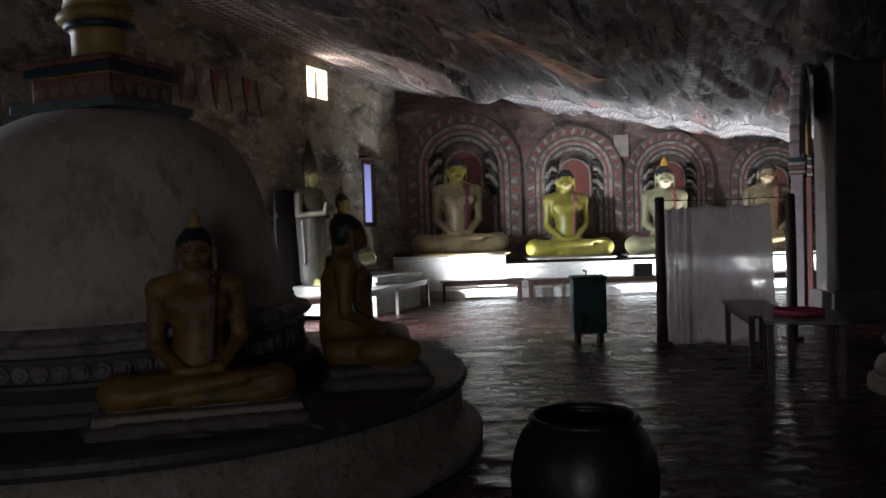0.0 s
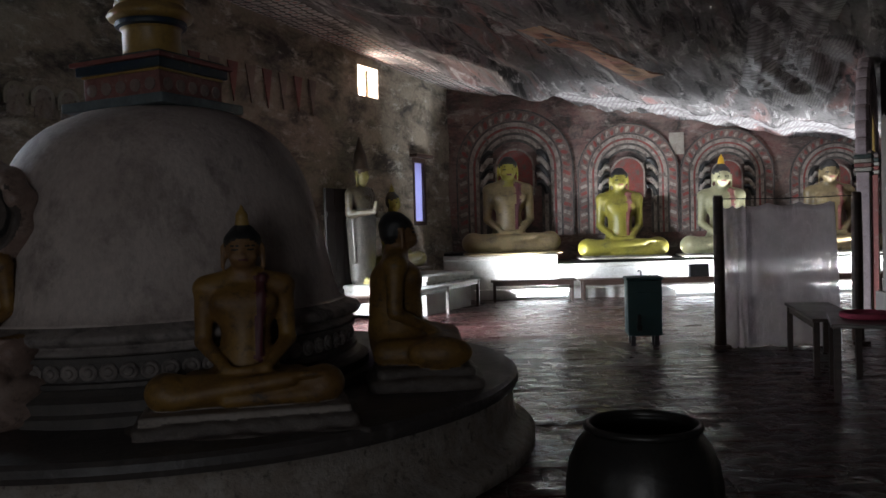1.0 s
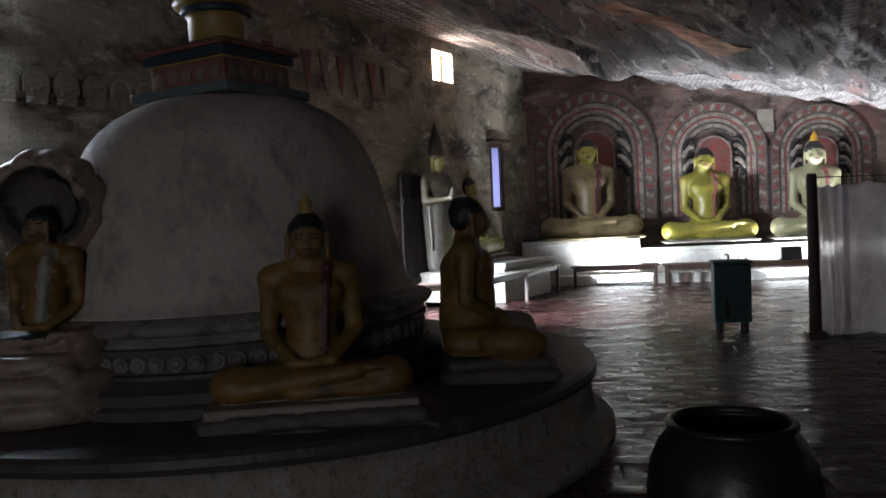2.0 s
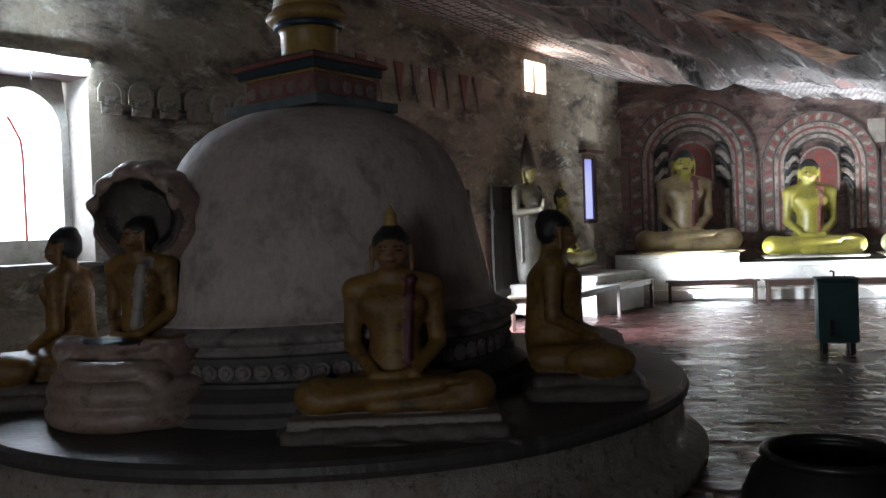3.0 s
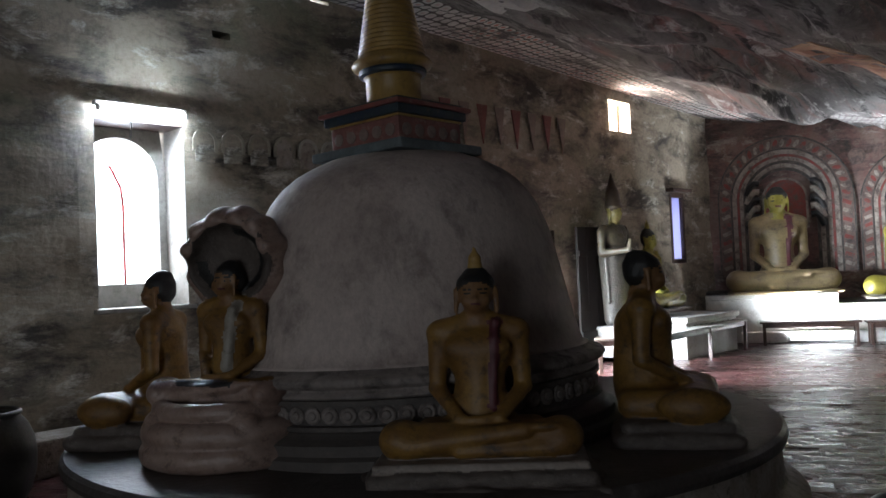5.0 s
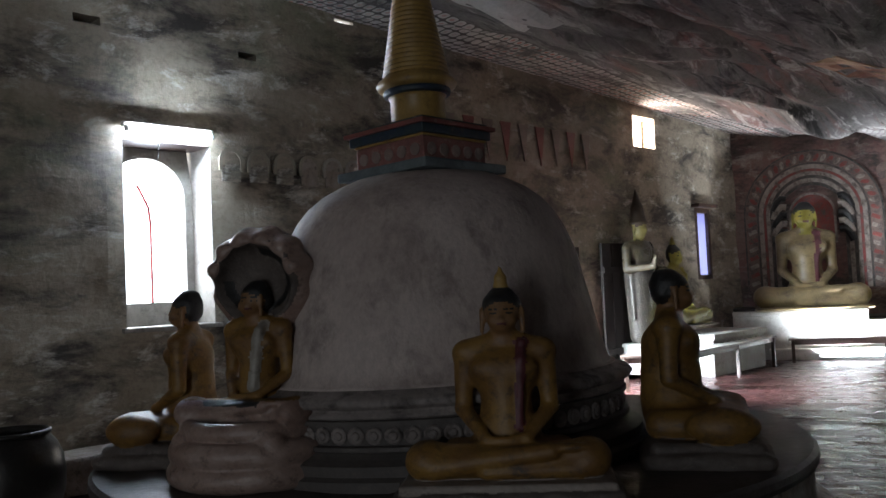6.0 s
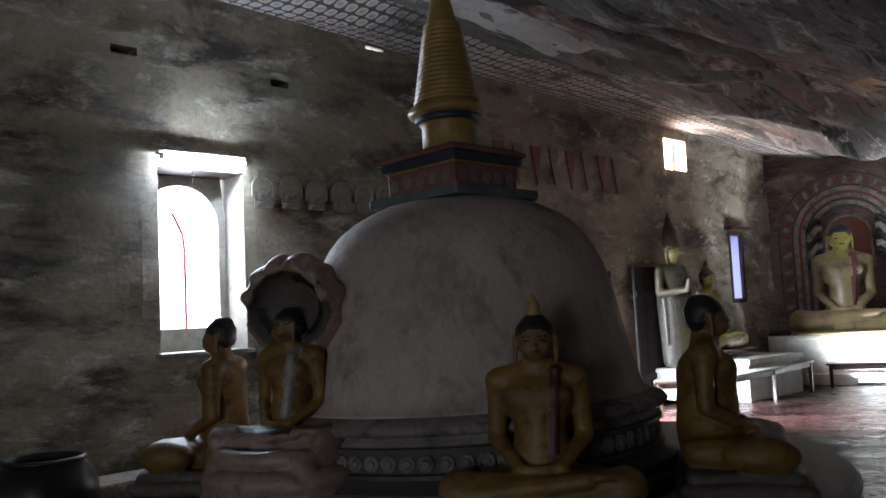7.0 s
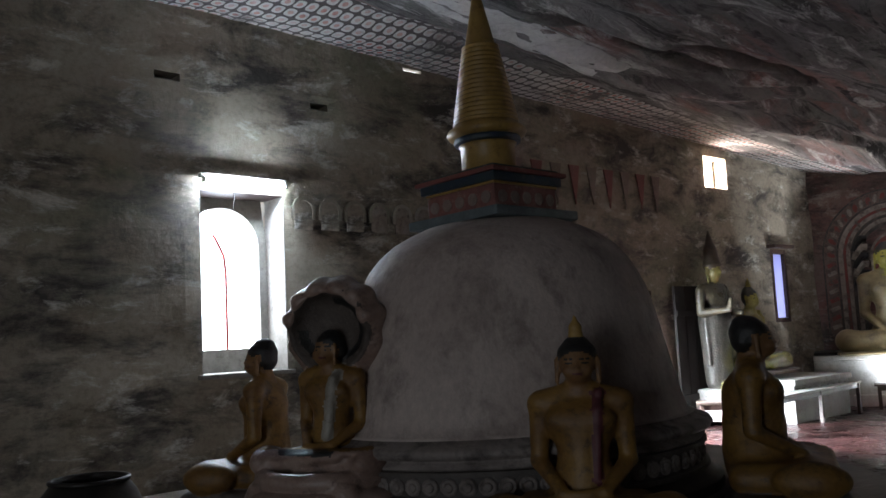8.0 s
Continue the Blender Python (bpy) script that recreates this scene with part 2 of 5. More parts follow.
def tile_material(name, a, b, c):
    m, t, p = nodes_of(name)
    at = coords(t)
    g = t.nodes.new("ShaderNodeNewGeometry")
    col = mixed(t, a, b, g.outputs["Random Per Island"])
    col = mixed(t, col, c, ramp(t, noisy(t, at, 1.4, 7, 0.65, 0.6), 0.50, 0.70))
    t.links.new(mixed(t, col, (0.35, 0.33, 0.32), ramp(t, noisy(t, at, 30, 5), 0.4, 1.2), "MULTIPLY"), p.inputs["Base Color"])
    r = ramp(t, noisy(t, at, 2.3, 7, 0.65), 0.2, 0.8)
    mr = t.nodes.new("ShaderNodeMapRange")
    mr.inputs[3].default_value, mr.inputs[4].default_value = 0.15, 0.42
    p.inputs["Specular IOR Level"].default_value = 0.07
    t.links.new(r, mr.inputs[0])
    t.links.new(mr.outputs[0], p.inputs["Roughness"])
    bump = node(t, "ShaderNodeBump", Strength=0.85, Distance=0.05)
    t.links.new(noisy(t, at, 4.2, 6, 0.62), bump.inputs["Height"])
    t.links.new(bump.outputs[0], p.inputs["Normal"])
    return m


TILE = tile_material("worn_floor_tile", (0.046, 0.022, 0.020), (0.066, 0.028, 0.025), (0.022, 0.014, 0.013))
MORTAR = surface("floor_bedding", (0.034, 0.024, 0.021), (0.026, 0.02, 0.018), None, 3.0, 40, 0.7, 0.2)


def glow(name, colour, strength):
    m, t, p = nodes_of(name)
    p.inputs["Base Color"].default_value = (0.9, 0.9, 0.9, 1)
    p.inputs["Emission Color"].default_value, p.inputs["Emission Strength"].default_value = (*colour, 1), strength
    return m


TUBE = glow("fluorescent_tube", (0.82, 0.91, 1.0), 150.0)
DIMTUBE = glow("clouded_tube", (0.93, 0.97, 1.0), 6.0)


def sheet_material():
    m, t, p = nodes_of("clouded_plastic_sheet")
    at = coords(t)
    n = ramp(t, noisy(t, at, 2.4, 9, 0.74, 0.5), 0.42, 0.62)
    crease = noisy(t, coords(t, (3.0, 3.0, 0.8)), 4.0, 8, 0.72, 1.5)
    # dark blotches and pale creases put shade and highlights into the sheet's colour
    col = mixed(t, (0.74, 0.72, 0.76), (0.10, 0.09, 0.10), n)
    col = mixed(t, col, (0.88, 0.86, 0.90), ramp(t, crease, 0.53, 0.62))
    t.links.new(col, p.inputs["Base Color"])
    bump = node(t, "ShaderNodeBump", Strength=1.0, Distance=0.06)
    t.links.new(crease, bump.inputs["Height"])
    t.links.new(bump.outputs[0], p.inputs["Normal"])
    p.inputs["Roughness"].default_value = 0.45
    p.inputs["Transmission Weight"].default_value = 0.0
    mr = t.nodes.new("ShaderNodeMapRange")
    mr.inputs[1].default_value, mr.inputs[2].default_value = 0.3, 0.7
    mr.inputs[3].default_value, mr.inputs[4].default_value = 0.30, 0.95
    t.links.new(noisy(t, at, 1.5, 6, 0.65, 0.5), mr.inputs[0])
    t.links.new(mr.outputs[0], p.inputs["Alpha"])
    back = t.nodes.new("ShaderNodeBsdfTranslucent")
    back.inputs[0].default_value = (0.93, 0.91, 0.95, 1)
    both = t.nodes.new("ShaderNodeMixShader")
    both.inputs[0].default_value = 0.6
    t.links.new(p.outputs[0], both.inputs[1]), t.links.new(back.outputs[0], both.inputs[2])
    t.links.new(both.outputs[0], t.nodes["Material Output"].inputs[0])
    return m


SHEET = sheet_material()


# ---------------------------------------------------------------- mesh helpers
def mesh_of(name, verts, faces, mats, indices=None, smooth=False):
    me = bpy.data.meshes.new(name)
    me.from_pydata([tuple(v) for v in verts], [], faces)
    for mt in mats:
        me.materials.append(mt)
    if indices is not None:
        me.polygons.foreach_set("material_index", indices)
    if smooth:
        me.polygons.foreach_set("use_smooth", [True] * len(me.polygons))
    me.update()
    return me


def thing(name, m, label, category, group="", kind=""):
    """An Empty at the base of a thing."""
    ob = new(name)
    ob.empty_display_size = 0.1
    ob.matrix_world = m
    return tagged(ob, label, category, group, kind)


def part(name, bm, material, parent, label="", smooth=False):
    """Links a bmesh as one mesh under a thing, in the thing's own coordinates."""
    me = bpy.data.meshes.new(name)
    bm.to_mesh(me)
    bm.free()
    me.materials.append(material)
    if smooth:
        me.polygons.foreach_set("use_smooth", [True] * len(me.polygons))
    ob = new(name, me)
    ob.parent = parent
    return tagged(ob, label) if label else ob


def solid(name, bm, material, m, label="", category="", group="", kind="", smooth=False):
    ob = part(name, bm, material, None, "", smooth)
    ob.matrix_world = m
    return tagged(ob, label, category, group, kind)


def box(size, at=(0, 0, 0), bevel=0.01, bm=None, turn=None, segments=2):
    """A bevelled box, centred at at, into bm."""
    bm = bm or bmesh.new()
    m = Matrix.Translation(at) @ (turn or Matrix()) @ Matrix.Diagonal((*size, 1))
    made = bmesh.ops.create_cube(bm, size=1, matrix=m)["verts"]
    if bevel:
        edges = {e for v in made for e in v.link_edges}
        bmesh.ops.bevel(bm, geom=list(edges), offset=bevel, segments=segments, affect="EDGES", profile=0.6)
    return bm


def lathe(profile, segments=64, bm=None, at=(0, 0, 0), wobble=0.0, seed=0.0, caps=True):
    """A turned shape from (radius, height) pairs."""
    bm = bm or bmesh.new()
    rings = []
    for r, z in profile:
        ring = []
        for k in range(segments):
            a = 2 * math.pi * k / segments
            d = r * (1 + wobble * noise.noise(Vector((2 * math.cos(a), 2 * math.sin(a), z * 2 + seed))))
            ring.append(bm.verts.new((at[0] + d * math.cos(a), at[1] + d * math.sin(a), at[2] + z)))
        rings.append(ring)
    for low, high in zip(rings, rings[1:]):
        for k in range(segments):
            bm.faces.new((low[k], low[(k + 1) % segments], high[(k + 1) % segments], high[k]))
    if caps:
        bm.faces.new(list(reversed(rings[0]))), bm.faces.new(rings[-1])
    bmesh.ops.recalc_face_normals(bm, faces=bm.faces)
    return bm


def tube_along(points, radius, bm=None, sides=8):
    """A round bar along points."""
    bm = bm or bmesh.new()
    pts = [Vector(p) for p in points]
    rings = []
    for k, p in enumerate(pts):
        way = (pts[min(k + 1, len(pts) - 1)] - pts[max(k - 1, 0)]).normalized()
        q = way.to_track_quat("Z", "Y")
        rings.append([bm.verts.new(p + q @ Vector((radius * math.cos(a), radius * math.sin(a), 0))) for a in (2 * math.pi * j / sides for j in range(sides))])
    for low, high in zip(rings, rings[1:]):
        for j in range(sides):
            bm.faces.new((low[j], low[(j + 1) % sides], high[(j + 1) % sides], high[j]))
    bm.faces.new(list(reversed(rings[0]))), bm.faces.new(rings[-1])
    return bm


# ---------------------------------------------------------------- sculpting: smooth solids from a distance field
def ellipsoid(c, r):
    c, r = np.array(c), np.array(r)

    def f(p):
        k = np.linalg.norm((p - c) / r, axis=-1)
        g = np.linalg.norm((p - c) / (r * r), axis=-1) + 1e-9
        return k * (k - 1) / g
    return f


def limb(a, b, ra, rb):
    a, b = np.array(a, float), np.array(b, float)

    def f(p):
        d = b - a
        h = np.clip(((p - a) @ d) / (d @ d), 0, 1)
        return np.linalg.norm(p - a - h[..., None] * d, axis=-1) - (ra + (rb - ra) * h)
    return f


def slab(c, half, r):
    c, half = np.array(c), np.array(half)

    def f(p):
        q = np.abs(p - c) - half + r
        return np.linalg.norm(np.maximum(q, 0), axis=-1) + np.minimum(q.max(-1), 0) - r
    return f


def ring_coil(c, major, minor):
    c = np.array(c)

    def f(p):
        q = p - c
        return np.hypot(np.hypot(q[..., 0], q[..., 1]) - major, q[..., 2]) - minor
    return f


def carved(f, g):
    """The field f with g cut away."""
    return lambda p: np.maximum(f(p), -g(p))


def sculpt(name, groups, low, high, step, mats, paint=None):
    """One smooth mesh. groups: lists of (field, blend, material slot). paint: changes the slots by place."""
    axes = [np.arange(a, b + step, step) for a, b in zip(low, high)]
    p = np.stack(np.meshgrid(*axes, indexing="ij"), -1)
    d, slot, best = None, np.zeros(p.shape[:3], int), np.full(p.shape[:3], 1e9)
    for f, k, s in groups:
        e = f(p)
        slot[e < best] = s
        best = np.minimum(best, e)
        if d is None:
            d = e
        elif k <= 0:
            d = np.minimum(d, e)
        else:
            h = np.clip(0.5 + 0.5 * (d - e) / k, 0, 1)
            d = d * (1 - h) + e * h - k * h * (1 - h)
    inside = d < 0
    n = np.array(d.shape) - 1
    cut = [slice(0, -1), slice(1, None)]
    corner = {(i, j, k): (cut[i], cut[j], cut[k]) for i in (0, 1) for j in (0, 1) for k in (0, 1)}
    total, count = np.zeros((*n, 3)), np.zeros(n)
    for axis in range(3):
        for u in (0, 1):
            for v in (0, 1):
                a, b = [0, 0, 0], [0, 0, 0]
                o = [x for x in range(3) if x != axis]
                a[o[0]], a[o[1]] = u, v
                b[o[0]], b[o[1]], b[axis] = u, v, 1
                da, db = d[corner[tuple(a)]], d[corner[tuple(b)]]
                cross = inside[corner[tuple(a)]] != inside[corner[tuple(b)]]
                w = np.where(cross, da / np.where(cross, da - db, 1), 0)
                place = np.zeros((*n, 3))
                place[..., o[0]], place[..., o[1]], place[..., axis] = u, v, w
                total += place * cross[..., None]
                count += cross
    cells = np.argwhere(count > 0)
    number = np.full(n, -1)
    number[tuple(cells.T)] = np.arange(len(cells))
    verts = np.array(low) + (cells + total[tuple(cells.T)] / count[tuple(cells.T)][:, None]) * step
    faces = []
    for axis in range(3):
        o = [(axis + 1) % 3, (axis + 2) % 3]
        a = [slice(None)] * 3
        b = [slice(None)] * 3
        a[axis], b[axis] = slice(0, -1), slice(1, None)
        for x in (o[0], o[1]):
            a[x] = b[x] = slice(1, -1)
        change = np.argwhere(inside[tuple(a)] != inside[tuple(b)])
        change[:, o[0]] += 1
        change[:, o[1]] += 1
        quad = []
        for du, dv in ((-1, -1), (0, -1), (0, 0), (-1, 0)):
            q = change.copy()
            q[:, o[0]] += du
            q[:, o[1]] += dv
            quad.append(number[tuple(q.T)])
        quad = np.stack(quad, 1)
        flip = ~inside[tuple(change.T)]
        quad[flip] = quad[flip][:, ::-1]
        faces.append(quad)
    faces = np.concatenate(faces)
    mid = verts[faces].mean(1)
    cell = np.clip(np.round((mid - np.array(low)) / step).astype(int), 0, n)
    index = slot[tuple(cell.T)]
    if paint:
        index = paint(mid, index)
    return mesh_of(name, verts.tolist(), faces.tolist(), mats, index.tolist(), True)


# ---------------------------------------------------------------- the cave: floor, walls, ceiling
def plain_floor():
    bm = bmesh.new()
    box((32, 34, 0.3), (1.0, 6.0, -0.156), 0, bm)
    return solid("floor", bm, MORTAR, Matrix(), "dark worn tiled cave floor with dirty joints", "floor", kind="structure")


floor = plain_floor()


def cuts(lo, hi, step, through_values):
    """Grid lines from lo to hi that pass through the given values."""
    marks = sorted({lo, hi, *[v for v in through_values if lo < v < hi]})
    out = []
    for a, b in zip(marks, marks[1:]):
        k = max(1, round((b - a) / step))
        out += [a + (b - a) * j / k for j in range(k)]
    return out + [hi]


def rough_wall(name, length, height, holes, thick, m, material, label, bulge=0.05, step=0.16, s0=0.0, seed=0.0):
    """A wall with uneven plaster and openings that go through it: x along, -y into the cave, z up."""
    xs = cuts(s0, s0 + length, step, [v for h in holes for v in h[:2]])
    zs = cuts(-0.1, height, step, [v for h in holes for v in h[2:]])
    verts, faces = [], []
    for x in xs:
        for z in zs:
            near = any(h[0] - 0.01 <= x <= h[1] + 0.01 and h[2] - 0.01 <= z <= h[3] + 0.01 for h in holes)
            d = 0 if near else bulge * noise.noise(Vector((x * 0.5, z * 0.6, seed))) + 0.35 * bulge * noise.noise(Vector((x * 2.1, z * 2.6, seed + 5)))
            verts.append((x, -d, z))
    back = len(verts)
    verts += [(x, thick, z) for x in xs for z in zs]
    nz = len(zs)

    def hole(i, j):
        x, z = (xs[i] + xs[i + 1]) / 2, (zs[j] + zs[j + 1]) / 2
        return any(h[0] < x < h[1] and h[2] < z < h[3] for h in holes)

    nx = len(xs) - 1
    for i in range(nx):
        for j in range(nz - 1):
            if hole(i, j):
                continue
            a = (i * nz + j, (i + 1) * nz + j, (i + 1) * nz + j + 1, i * nz + j + 1)
            faces.append(a)
            faces.append(tuple(back + v for v in reversed(a)))
            for (di, dj), (p, q) in (((-1, 0), (3, 0)), ((1, 0), (1, 2)), ((0, -1), (0, 1)), ((0, 1), (2, 3))):
                k, l = i + di, j + dj
                if not (0 <= k < nx and 0 <= l < nz - 1) or hole(k, l):
                    faces.append((a[q], a[p], back + a[p], back + a[q]))
    me = mesh_of(name, verts, faces, [material], smooth=False)
    ob = new(name, me)
    ob.matrix_world = m
    return tagged(ob, label, "wall", kind="structure")


WIN = (-0.30, 0.72, 1.44, 3.40)
HIGH = (9.48, 10.24, 4.18, 4.76)
SLIT = (11.62, 12.22, 1.66, 3.10)
DOOR = (5.2, 6.6, 0.0, 2.35)
NICHES = ((-0.76, -0.48, 4.53, 4.62), (1.12, 1.36, 4.46, 4.54))
GAP = (2.55, 2.85, 5.17, 5.21)
wall_west = rough_wall("wall_west", 27.0, 6.2, (WIN, HIGH, SLIT, DOOR, GAP, *NICHES), 0.62, WALL_M, WALLP,
                       "smoke-darkened cave wall with faded flaking paintings", 0.06, s0=-13.0)
wall_north = rough_wall("wall_north", 15.0, 6.2, (), 0.4, pose(-1.2, BACK_Y, 0), BACKP,
                        "cave wall painted red with halo arches", 0.04, seed=30)
wall_east = rough_wall("wall_east", 29.0, 6.2, (), 0.4, pose(13.4, 20.4, 0, 0, 0, -90), WALLP, "dim painted cave wall", 0.08, 0.4, seed=60)
# the opening in wall_south is unseen, added for the rear fill lamp
wall_south = rough_wall("wall_south", 26.0, 6.2, ((14.3, 16.3, 0.0, 2.7),), 0.4, pose(13.8, -6.0, 0, 0, 0, 180), WALLP, "dim painted cave wall", 0.08, 0.4, seed=90)


def outdoor_haze():
    """The bright overcast yard outside the entrance wall."""
    m, t, p = nodes_of("bright_haze")
    p.inputs["Base Color"].default_value = (0.8, 0.8, 0.8, 1)
    p.inputs["Emission Color"].default_value, p.inputs["Emission Strength"].default_value = (0.95, 0.97, 1.0, 1), 4.0
    verts = [(-16, 7, -0.2), (17, 7, -0.2), (17, 7, 13), (-16, 7, 13)]
    ob = new("backdrop", mesh_of("backdrop", verts, [(0, 1, 2, 3)], [m]))
    ob.matrix_world = WALL_M
    return tagged(ob, "bright hazy daylight outside the windows", "backdrop", kind="structure")


outdoor_haze()


def rock_ceiling():
    ss = [-14.5 + 0.17 * k for k in range(200)]
    ns = [-0.55 + 0.17 * k for k in range(17)] + [2.34 + 0.05 * k for k in range(22)] + [3.44 + 0.17 * k for k in range(142)]
    verts = [(s, -n, ceiling_height(s, n)) for s in ss for n in ns]
    k = len(ns)
    faces = [(i * k + j, i * k + j + 1, (i + 1) * k + j + 1, (i + 1) * k + j) for i in range(len(ss) - 1) for j in range(k - 1)]
    top = len(verts)
    verts += [(s, -n, 6.6) for s in (ss[0], ss[-1]) for n in (ns[0], ns[-1])]
    faces.append((top, top + 2, top + 3, top + 1))
    ob = new("ceiling", mesh_of("ceiling", verts, faces, [ROCK], smooth=True))
    ob.matrix_world = WALL_M
    return tagged(ob, "uneven rock ceiling with streaked red and grey paintings", "ceiling", kind="structure")


ceiling = rock_ceiling()


def ceiling_mural(name, x0, y0, x1, y1, width, label, material):
    """A painted strip that follows the rock from (x0, y0) to (x1, y1)."""
    a, b = Vector((x0, y0, 0)), Vector((x1, y1, 0))
    way = (b - a).normalized()
    side = Vector((way.y, -way.x, 0))
    nu, nv = max(8, round((b - a).length / 0.12)), max(4, round(width / 0.12))
    verts = []
    for low in (0.012, -0.02):
        for i in range(nu + 1):
            for j in range(nv + 1):
                edge = 0.02 * noise.noise(Vector((i * 0.5, j * 0.7, 2.0)))
                p = a + (b - a) * (i / nu) + side * (width * (j / nv - 0.5) + edge)
                q = WALL_INV @ p
                verts.append((p.x, p.y, ceiling_height(q.x, -q.y) - low))
    k, half = nv + 1, (nu + 1) * (nv + 1)
    faces = [(i * k + j, i * k + j + 1, (i + 1) * k + j + 1, (i + 1) * k + j) for i in range(nu) for j in range(nv)]
    faces += [tuple(half + v for v in reversed(f)) for f in faces]
    rim = [i * k for i in range(nu + 1)] + [nu * k + j for j in range(1, k)] + [i * k + nv for i in range(nu - 1, -1, -1)] + [j for j in range(nv - 1, 0, -1)]
    faces += [(rim[m], rim[(m + 1) % len(rim)], half + rim[(m + 1) % len(rim)], half + rim[m]) for m in range(len(rim))]
    ob = new(name, mesh_of(name, verts, faces, [material], smooth=False))
    return tagged(ob, label, "ceiling painting")


def striped_paint(name, turn, light, dark, across, along):
    """Pale paint with dark lines both ways, partly worn off."""
    m, t, p = nodes_of(name)
    at = coords(t, (1, 1, 1), (0, 0, turn))
    col = mixed(t, light, tuple(0.7 * c for c in light), ramp(t, noisy(t, at, 1.5, 8, 0.7, 0.6), 0.4, 0.65))
    for axis, scale in (("X", across), ("Y", along)):
        w = node(t, "ShaderNodeTexWave", Scale=scale, Distortion=0.6, Detail=2.0)
        w.bands_direction = axis
        t.links.new(at, w.inputs["Vector"])
        col = mixed(t, col, dark, ramp(t, w.outputs["Fac"], 0.55, 1.25))
    col = mixed(t, col, dark, ramp(t, noisy(t, at, 2.2, 9, 0.7, 1.0), 0.5, 0.75))
    t.links.new(col, p.inputs["Base Color"])
    p.inputs["Roughness"].default_value = 0.75
    b = node(t, "ShaderNodeBump", Strength=0.4, Distance=0.02)
    t.links.new(noisy(t, at, 9.0, 7, 0.7), b.inputs["Height"])
    t.links.new(b.outputs[0], p.inputs["Normal"])
    return m


ceiling_mural("striped_ceiling_mural", 3.95, 9.9, 5.45, 15.6, 1.0, "pale striped canopy painted on the rock ceiling", striped_paint("pale_stripes", 15, (0.42, 0.41, 0.40), (0.10, 0.09, 0.09), 1.1, 2.6))
# strip added over the ceiling for the pale bare rock beside the wall
a_end, b_end = on_wall(-4.0, 1.75, 0), on_wall(4.4, 1.85, 0)
ceiling_mural("pale_rock_band", a_end.x, a_end.y, b_end.x, b_end.y, 0.75, "smooth pale band of bare rock along the ceiling", surface("pale_bare_rock", (0.60, 0.58, 0.56), (0.48, 0.46, 0.45), (0.28, 0.25, 0.235), 1.2, 20, 0.7, 0.2))
ceiling_mural("ochre_ceiling_mural", 1.05, 13.73, 3.29, 15.37, 0.62, "faded ochre and rose painting on the rock ceiling", surface("ochre_rock_paint", (0.44, 0.30, 0.18), (0.36, 0.17, 0.14), (0.12, 0.10, 0.095), 1.6, 18, 0.7, 0.4, stretch=(0.5, 1.6, 1), worn=0.50))
ceiling_mural("chequered_ceiling_mural", 5.2, 12.6, 6.3, 16.6, 0.9, "grey chequered pattern painted on the rock ceiling", striped_paint("grey_checks", 15, (0.28, 0.26, 0.25), (0.07, 0.06, 0.06), 6.0, 6.0))
ceiling_mural("border_ceiling_mural", 1.9, 19.15, 9.6, 19.05, 0.9, "pale border painted where the rock meets the red wall", striped_paint("pale_border", 0, (0.27, 0.255, 0.25), (0.09, 0.075, 0.075), 3.0, 0.6))


# ---------------------------------------------------------------- stupa
STUPA = Vector((-2.2, 6.35, 0.0))


def build_platform():
    p = thing("stupa_platform", pose(-2.26, 6.78, 0), "low round plastered platform with a dark top under the stupa", "platform")
    part("drum", lathe([(2.76, 0.0), (2.76, 0.08), (2.70, 0.13), (2.62, 0.17), (2.59, 0.22), (2.585, 0.33), (2.575, 0.44)], 160, wobble=0.014), STONE, p, "stained pale plaster drum", True)
    part("top_slab", lathe([(2.575, 0.44), (2.625, 0.455), (2.64, 0.49), (2.635, 0.53), (2.61, 0.553), (2.4, 0.557), (0.2, 0.56)], 160, wobble=0.012), SLAB, p, "dark worn top")
    return p


build_platform()


